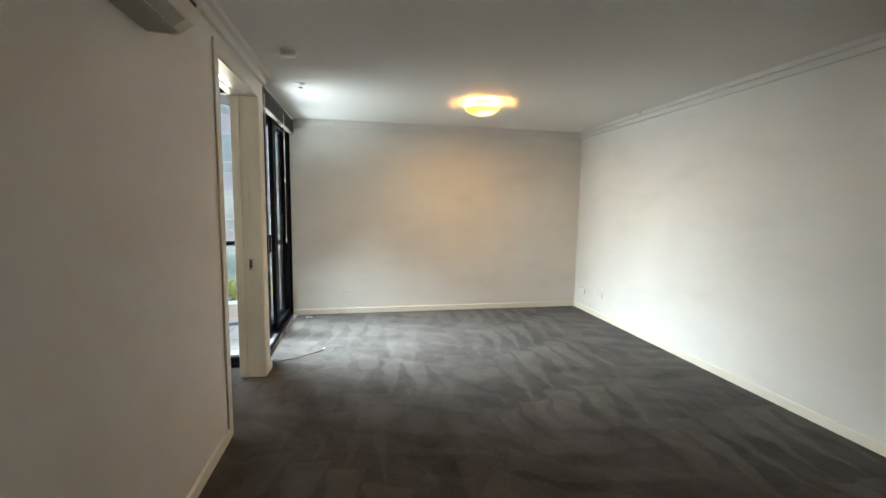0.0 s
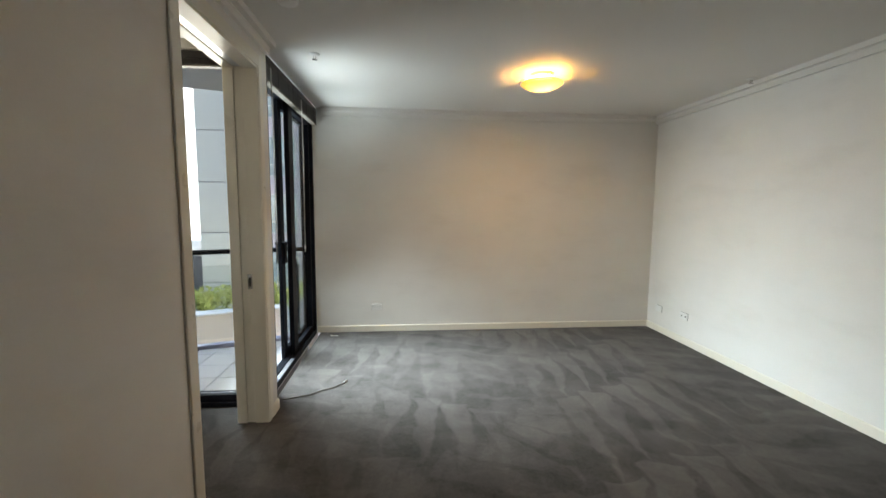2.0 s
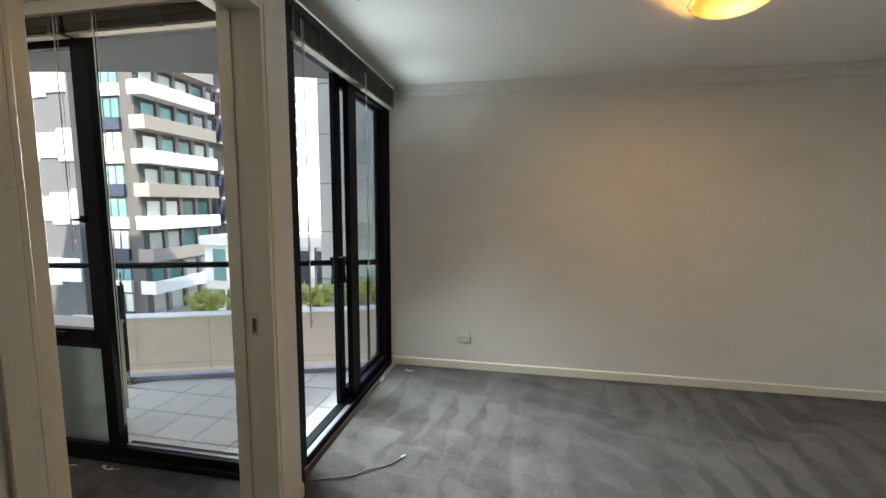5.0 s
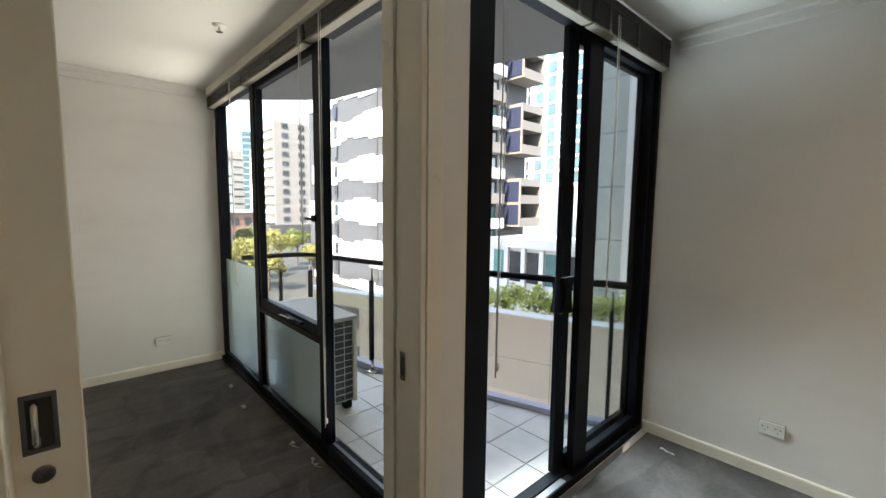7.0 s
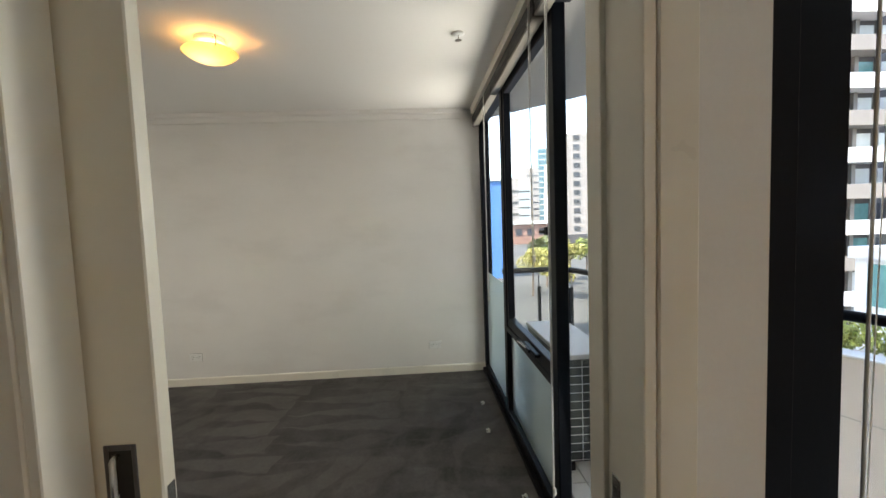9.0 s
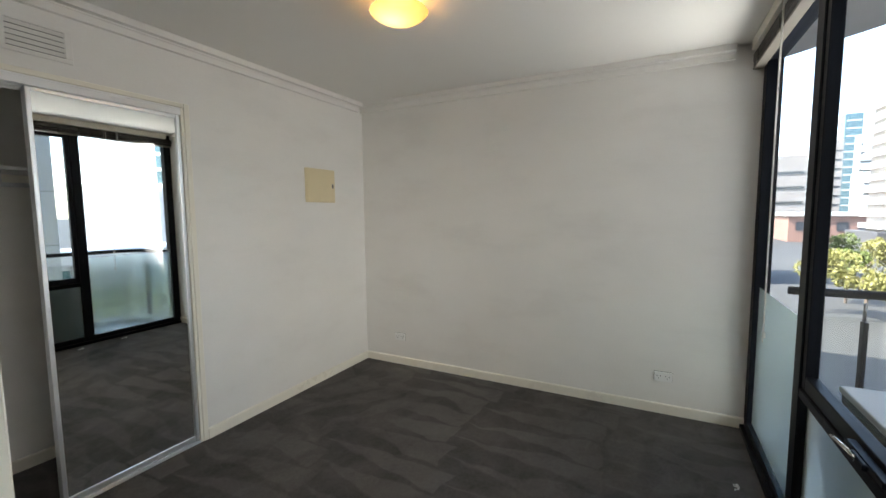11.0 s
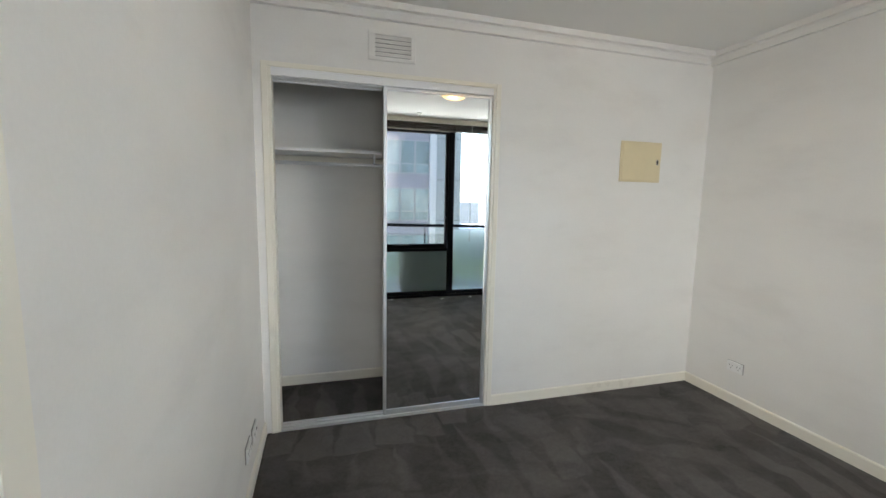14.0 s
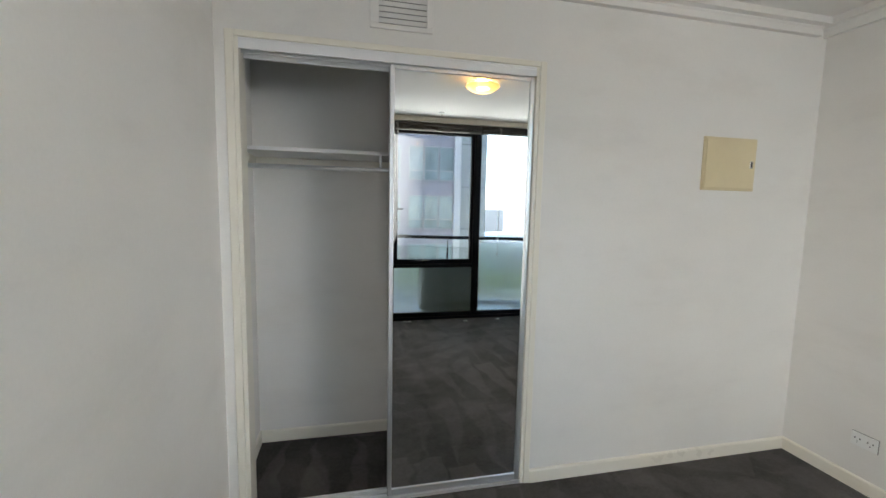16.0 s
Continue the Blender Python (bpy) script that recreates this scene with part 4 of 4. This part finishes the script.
FBEIGE = surface("beige_facade", (0.30, 0.27, 0.25), 0.75, vary=0.06, big=0.2, fine=3)
FPALE = surface("pale_panels", (0.46, 0.49, 0.48), 0.6, vary=0.05, big=0.3, fine=6, random_vary=0.03)
FJOINT = surface("panel_joint", (0.24, 0.25, 0.25), 0.8)
WINDK = surface("dark_window", (0.05, 0.055, 0.065), 0.12, vary=0.3, big=0.4, fine=2, bump=0, random_vary=0.3)
WINTEAL = surface("teal_window", (0.10, 0.24, 0.24), 0.12, vary=0.3, big=0.4, fine=2, bump=0, random_vary=0.3)
WINBLUE = surface("blue_window", (0.075, 0.14, 0.17), 0.12, vary=0.3, big=0.4, fine=2, bump=0, random_vary=0.25)
WINPALE = surface("curtained_window", (0.55, 0.57, 0.56), 0.3, vary=0.12, big=0.8, fine=2, bump=0, random_vary=0.15)
BLUEP = surface("navy_panel", (0.022, 0.030, 0.065), 0.5, vary=0.1)
FLILAC = surface("lilac_grey_render", (0.40, 0.39, 0.43), 0.75, vary=0.06, big=0.3, fine=6)
WINCURT = surface("window_with_sheer_curtain", (0.34, 0.42, 0.43), 0.15, vary=0.25, big=1.5, fine=5, bump=0, random_vary=0.2)
CREAMP = surface("cream_wall", (0.62, 0.56, 0.46), 0.75, vary=0.06, big=0.3, fine=6)

# striped apartment block
AY = 33.0
ba = thing("apartment_building", "apartment block with stepped white and grey bands and slot windows", "building")
part("wall", boxes((-66, -39.2, AY, AY + 14, -10, 33)), FGREY, ba, "mid-grey rendered wall")
steps = [(2.4, 0.0, 0.0), (1.5, 0.35, 0.0), (2.6, 0.35, -0.45), (1.7, 0.0, -0.45), (1.6, -0.35, 0.0), (2.2, -0.35, 0.35)]
for k in range(-2, 6):
    zc = 1.1 + 5.68 * k
    x, i = -66.0 + 1.3 * (k % 3), 0
    while x < -39.4:
        w, up, dn = steps[i % len(steps)]
        x1 = min(x + w, -39.2)
        z0 = max(zc - 1.42 + dn, -9.9)
        if zc + 1.45 + up > -9.5:
            part("white_panel", boxes((x, x1, AY - 0.14, AY - 0.001, z0, zc + 1.45 + up)), FWHITE, ba)
        x, i = x1, i + 1
for k in range(-3, 11):
    zc = 1.2 + 2.84 * k
    for n, x in enumerate((-56.6,)):
        wd = part("window", boxes((x - 0.42, x + 0.42, AY - 0.24, AY - 0.141, zc - 0.8, zc + 0.8)), WINDK if (k + n) % 5 else BLUEP, ba)
        part("sill", boxes((x - 0.5, x + 0.5, AY - 0.30, AY - 0.241, zc - 0.88, zc - 0.8)), FGREY, wd)
    part("slot", boxes((-46.4, -45.6, AY - 0.10, AY - 0.001, zc - 1.4, zc + 1.4)), FDARK, ba)

# balconied tower: short front, long side with balconies and projecting boxes
bb = thing("apartment_building", "dark apartment tower with stacked white and taupe balconies", "building")
part("wall", boxes((-39.15, -33.5, 34, 48, -10, 48)), FDARK, bb)
rng = random.Random(4)
for k in range(-3, 15):
    z = -0.6 + 2.95 * k
    front = k % 2 == 0
    # front bay
    part("teal_glass", boxes((-38.7, -37.6, 33.9, 33.999, z + 0.15, z + 2.7)), WINTEAL, bb)
    part("window", boxes((-37.3, -35.0, 33.85, 33.999, z + 1.0, z + 2.6)), WINPALE if rng.random() < 0.5 else WINTEAL, bb)
    part("spandrel", boxes((-37.4, -34.9, 33.7, 33.999, z - 0.1, z + 0.95)), FWHITE if front else BLUEP, bb)
    for q in (-36.6, -35.8):
        part("mullion", boxes((q - 0.05, q + 0.05, 33.8, 33.849, z + 1.0, z + 2.6)), FDARK, bb)
    # side balconies
    bal_ = part("balcony", boxes((-33.499, -31.9, 33.4, 42.0, z - 0.15, z + 0.05), (-32.02, -31.9, 33.4, 42.0, z + 0.05, z + 1.05), (-33.499, -32.02, 33.4, 33.5, z + 0.05, z + 1.05)), FWHITE if front else FTAUPE, bb)
    for n in range(4):
        y = 34.6 + 2.0 * n
        part("window", boxes((-33.499, -33.42, y, y + 1.3, z + 0.2, z + 2.4)), WINPALE if rng.random() < 0.55 else WINTEAL, bb)
        part("pier", boxes((-33.499, -33.2, y + 1.45, y + 1.8, z + 0.06, z + 2.79)), FTAUPE, bb)
    part("window", boxes((-33.499, -33.42, 42.3, 43.3, z + 0.3, z + 2.4)), WINPALE if rng.random() < 0.6 else WINDK, bb)
for k in range(-3, 15, 3):
    z = -0.6 + 2.95 * k + 1.0 * 0
    bx = part("projecting_box", boxes((-33.49, -30.8, 43.6, 43.8, z, z + 5.9)), FTAUPE, bb, "projecting taupe balcony box")
    for nm, q in (("side", (-33.49, -30.8, 47.6, 47.8, z, z + 5.9)), ("slab", (-33.49, -30.8, 43.8, 47.6, z, z + 0.25)), ("slab", (-33.49, -30.8, 43.8, 47.6, z + 2.85, z + 3.05)), ("fascia", (-33.49, -30.8, 43.8, 47.6, z + 5.0, z + 5.9)), ("parapet", (-31.05, -30.801, 43.8, 47.6, z + 0.25, z + 1.1)), ("parapet", (-31.05, -30.801, 43.8, 47.6, z + 3.05, z + 3.9))):
        part(nm, boxes(q), FTAUPE, bx)
    for u in (0.3, 3.1):
        part("dark_panel", boxes((-33.3, -31.0, 43.52, 43.599, z + u, z + u + 2.4)), BLUEP, bx)
        part("window", boxes((-33.45, -33.40, 44.2, 46.9, z + u + 0.1, z + u + 1.8)), WINTEAL, bx)

# white tower with window columns on a blank podium
be = thing("office_tower", "white tower with columns of blue windows on a blank podium", "building")
EYF = 85.0
part("podium", boxes((-73, -41, EYF - 2, EYF + 16, -10, 7.2)), FWHITE, be)
part("wall", boxes((-62.5, -46, EYF, EYF + 14, 7.2, 70)), FWHITE, be)
for k in range(20):
    z = 7.6 + 3.05 * k
    for n, x in enumerate((-60.6, -57.6, -54.3, -51.0, -47.9)):
        w = 0.35 if n == 0 else 1.0
        wd = part("window", boxes((x - w, x + w, EYF - 0.12, EYF - 0.001, z, z + 2.3)), WINBLUE if n else WINDK, be)
    part("sill_band", boxes((-58.7, -46.8, EYF - 0.20, EYF - 0.121, z + 2.42, z + 2.62)), FPALE, be)

# near building of pale panels
bf = thing("panelled_building", "pale grey building clad in large flat panels", "building")
FY = 19.0
part("wall", boxes((-8.3, 14, FY + 0.04, FY + 14, -10, 26)), FJOINT, bf)
pm = bpy.data.meshes.new("panel")
pb = boxes((-0.67, 0.67, 0.0, 0.039, 0.02, 2.08), bevel=0.01)
pb.to_mesh(pm)
pb.free()
pm.materials.append(FPALE)
for k in range(-4, 12):
    q = new("panel", pm)
    q.parent = bf
    q.location = (-7.63, FY, 0.35 + 2.1 * k)
part("pilaster", boxes((-6.94, -6.60, FY - 0.12, FY + 0.039, -10, 26), bevel=0.02), FWHITE, bf, "white rendered pilaster")
part("bay_wall", boxes((-6.599, 14, FY, FY + 0.039, -10, 26)), FLILAC, bf, "lilac grey bay wall between the window bands")
for k in range(-4, 9):
    z = 2.72 + 2.38 * k
    for n in range(9):
        x = -6.57 + 0.76 * n + (0.35 if n > 2 else 0) + (0.35 if n > 5 else 0)
        wd = part("window", boxes((x, x + 0.72, FY - 0.03, FY - 0.001, z, z + 1.64)), FPALE, bf)
        part("pane", boxes((x + 0.04, x + 0.68, FY - 0.037, FY - 0.0301, z + 0.50, z + 1.60)), WINCURT, wd)
        part("pane", boxes((x + 0.04, x + 0.68, FY - 0.037, FY - 0.0301, z + 0.04, z + 0.45)), WINCURT, wd)

# low white building with a shaded ground-floor arcade
bg = thing("low_building", "low white building with a row of dark framed windows", "building")
part("wall", boxes((-24, -8, 30.3, 36, -10, -1.6)), FWHITE, bg)
part("parapet", boxes((-24.2, -7.8, 30.0, 36.2, -1.6, -0.9)), FWHITE, bg)
for i in range(9):
    x = -23.2 + 1.75 * i
    part("window", boxes((x, x + 1.2, 30.2, 30.299, -4.4, -1.9)), WINDK if i % 3 else WINTEAL, bg)
    part("pier", boxes((x + 1.25, x + 1.65, 30.05, 30.299, -5.0, -1.6)), FWHITE, bg)

# podium retaining wall with cream and grey bands, and the hedge on it
pw = structure("retaining_wall", boxes((-5.3, 9, -0.3, 0.12, -10, -2.1), (2.0, 9, 0.12, 1.5, -10, -2.35)), CONCRETE, "long grey concrete podium wall with a capping", "wall")
pw.matrix_world = pose(-12.5, 12.9, 0, 0, 0, 20)
pw2 = structure("retaining_wall_cap", boxes((-5.3, 9, -0.36, 0.18, -2.099, -2.03), bevel=0.02), FWHITE, "pale concrete capping of the podium wall", "wall")
pw2.matrix_world = pw.matrix_world
for u in (0.4, 3.0, 5.6):
    jn = part("panel_joint", boxes((u - 0.012, u + 0.012, -0.302, -0.3005, -10, -2.11)), SHADE_JOINT, pw)
jn = part("panel_joint", boxes((-0.5, 9, -0.302, -0.3005, -3.62, -3.60)), SHADE_JOINT, pw)
st = thing("wall_bands", "cream and dark grey bands on the podium wall", "wall paint", kind="structure")
for i, (u0, u1, za, zb) in enumerate(((-5.25, -0.6, -2.65, -2.11), (-5.25, -2.4, -4.3, -3.55), (-5.25, -2.4, -6.0, -5.2))):
    part("cream_band", moved(boxes((u0, u1, -0.33, -0.301, za, zb)), pw.matrix_world), CREAMP, st)
for za, zb in ((-3.549, -2.651), (-5.199, -4.301)):
    part("grey_band", moved(boxes((-5.25, -2.4, -0.33, -0.301, za, zb)), pw.matrix_world), surface("dark_band_grey", (0.16, 0.16, 0.165), 0.8), st)


def leaf_crown(centre, rx, rz, n, size, seed):
    """Many small leaf clumps in an uneven, gappy crown."""
    r = random.Random(seed)
    bm = bmesh.new()
    lobes = [(r.uniform(-0.55, 0.55) * rx, r.uniform(-0.55, 0.55) * rx, r.uniform(-0.5, 0.5) * rz, r.uniform(0.35, 0.6)) for _ in range(7)]
    for i in range(n):
        lx, ly, lz, s = lobes[i % 7]
        d = Vector((r.gauss(0, 1), r.gauss(0, 1), r.gauss(0, 1))).normalized() * r.uniform(0.5, 1.0) ** 0.5
        c = Vector(centre) + Vector((lx + d.x * rx * s, ly + d.y * rx * s, lz + d.z * rz * s))
        m = Matrix.Translation(c) @ Euler((r.uniform(0, 6.3), r.uniform(0, 6.3), r.uniform(0, 6.3))).to_matrix().to_4x4()
        q = size * r.uniform(0.6, 1.3)
        vs = [bm.verts.new(m @ Vector(v)) for v in ((-q, 0, 0), (0, -q * 0.45, 0.1 * q), (q, 0, 0), (0, q * 0.45, 0.1 * q))]
        bm.faces.new(vs)
    return bm


LEAF = surface("street_leaves", (0.13, 0.17, 0.035), 0.6, vary=0.5, big=1.5, fine=9, bump=0)
HEDGE = surface("hedge_leaves", (0.42, 0.46, 0.14), 0.6, vary=0.45, big=3, fine=12, bump=0)
LEAFY = surface("yellow_leaves", (0.24, 0.23, 0.07), 0.6, vary=0.4, big=1.5, fine=9, bump=0)
BARK = surface("bark", (0.12, 0.09, 0.07), 0.9, vary=0.3, big=3, fine=20, bump=0.5, dist=0.02)


def street_tree(x, y, h, r, seed, yellow=False):
    o = thing("street_tree", "yellowing street tree with an open leafy crown" if yellow else "green street tree with an open leafy crown", "tree", "street trees")
    rr = random.Random(seed)
    trunk = part("trunk", tube([(x, y, -10), (x + 0.1, y, -10 + h * 0.3), (x - 0.1, y + 0.1, -10 + h * 0.6)], 0.16, 8), BARK, o)
    for k in range(5):
        a = 2 * math.pi * k / 5 + seed
        part("limb", tube([(x, y, -10 + h * 0.5), (x + math.cos(a) * r * 0.4, y + math.sin(a) * r * 0.4, -10 + h * 0.66), (x + math.cos(a) * r * 0.7, y + math.sin(a) * r * 0.7, -10 + h * 0.8)], 0.06, 6), BARK, trunk)
    part("crown", leaf_crown((x, y, -10 + h * 0.72), r, h * 0.34, 1500, 0.24, seed), LEAFY if yellow else LEAF, o)


for i, (az, d, h, r, yl) in enumerate(((-74.5, 62, 7.0, 2.6, True), (-72.6, 70, 6.5, 2.8, False), (-71.2, 60, 5.5, 2.4, True), (-69.6, 78, 7.5, 3.0, True), (-67.5, 85, 7.0, 3.0, False), (-73.4, 95, 7.5, 3.2, False), (-66.0, 70, 5.5, 2.4, True))):
    street_tree(-0.5 + d * math.sin(radians(az)), 3.5 + d * math.cos(radians(az)), h, r, i, yl)

hd = tagged(mesh_ob("hedge", moved(leaf_crown((0, 0, 0), 0.1, 0.1, 7, 0.05, 1), pose(-8, 15.5, -1.8)), HEDGE), "row of yellow-green shrubs on the podium wall", "hedge", kind="stuff")
hb = bmesh.new()
rh = random.Random(8)
for i in range(30):
    u = 2.2 + 0.25 * i + rh.uniform(-0.2, 0.2)
    c = pw.matrix_world @ Vector((u, 0.75 + rh.uniform(-0.25, 0.25), -1.85 + rh.uniform(0.0, 0.25)))
    tmp = leaf_crown(c, rh.uniform(0.35, 0.6), rh.uniform(0.4, 0.65), 190, 0.085, 40 + i)
    me = bpy.data.meshes.new("tmp")
    tmp.to_mesh(me)
    tmp.free()
    hb.from_mesh(me)
    bpy.data.meshes.remove(me)
hb.to_mesh(hd.data)
hb.free()

# beige tower, and the distant skyline
bc = thing("beige_tower", "beige residential tower with rows of small windows", "building")
part("wall", boxes((-143, -131, 51, 65, -10, 28)), FBEIGE, bc)
part("roof_plant", boxes((-140, -133, 53, 62, 28, 30.5)), FPALE, bc)
part("podium", boxes((-146, -128, 48, 72, -10, -4)), FDARK, bc)
for k in range(11):
    z = -3.0 + 2.9 * k
    for n in range(2):
        y = 53.5 + 5.2 * n
        part("window", boxes((-130.999, -130.85, y, y + 2.0, z, z + 1.5)), WINDK, bc)
    part("balcony", boxes((-143.5, -131.3, 49.6, 50.999, z - 0.3, z + 0.9)), FWHITE, bc)
for az, d, w, top, mat_, lab in ((-73.1, 620, 14, 100, WINBLUE, "tall pale blue glass tower in the distance"), (-74.6, 520, 16, 62, FBEIGE, "brownish tower in the distance"), (-72.0, 560, 12, 70, FPALE, "pale grey tower in the distance"), (-76.3, 430, 20, 38, FPALE, "pale tower block in the distance"), (-71.2, 480, 22, 30, FWHITE, "white slab block in the distance"), (-78.0, 300, 16, 30, FBEIGE, "beige block in the distance")):
    cx, cy = d * math.sin(radians(az)), 3.5 + d * math.cos(radians(az))
    o = thing("distant_tower", lab, "building", "skyline towers")
    part("wall", boxes((cx - w / 2, cx + w / 2, cy - w / 2, cy + w / 2, -10, top)), mat_, o)
    for k in range(int(top / 8)):
        part("floor_band", boxes((cx + w / 2 + 0.01, cx + w / 2 + 0.3, cy - w / 2 + 1, cy + w / 2 - 1, 4 + 8 * k, 5.6 + 8 * k)), WINDK if mat_ is not WINBLUE else FPALE, o)
lb_ = thing("brick_building", "low red-brown brick building across the street", "building")
part("wall", boxes((-215, -185, 45, 80, -10, -1.0)), surface("brick_red", (0.26, 0.15, 0.12), 0.8, vary=0.15, big=0.2, fine=3), lb_)
part("roof", boxes((-216, -184, 44, 81, -1.0, 0.2)), FPALE, lb_)
for i in range(6):
    part("window", boxes((-184.999, -184.8, 47 + 5.4 * i, 50 + 5.4 * i, -6.0, -3.0)), WINDK, lb_)
bs = thing("billboard_building", "building end painted bright blue", "building")
part("wall", boxes((-95, -80, 14.5, 19.6, -10, 9)), surface("blue_paint", (0.06, 0.19, 0.48), 0.6, vary=0.08), bs)
part("roof", boxes((-95.3, -79.7, 14.2, 19.9, 9, 9.5)), FPALE, bs)
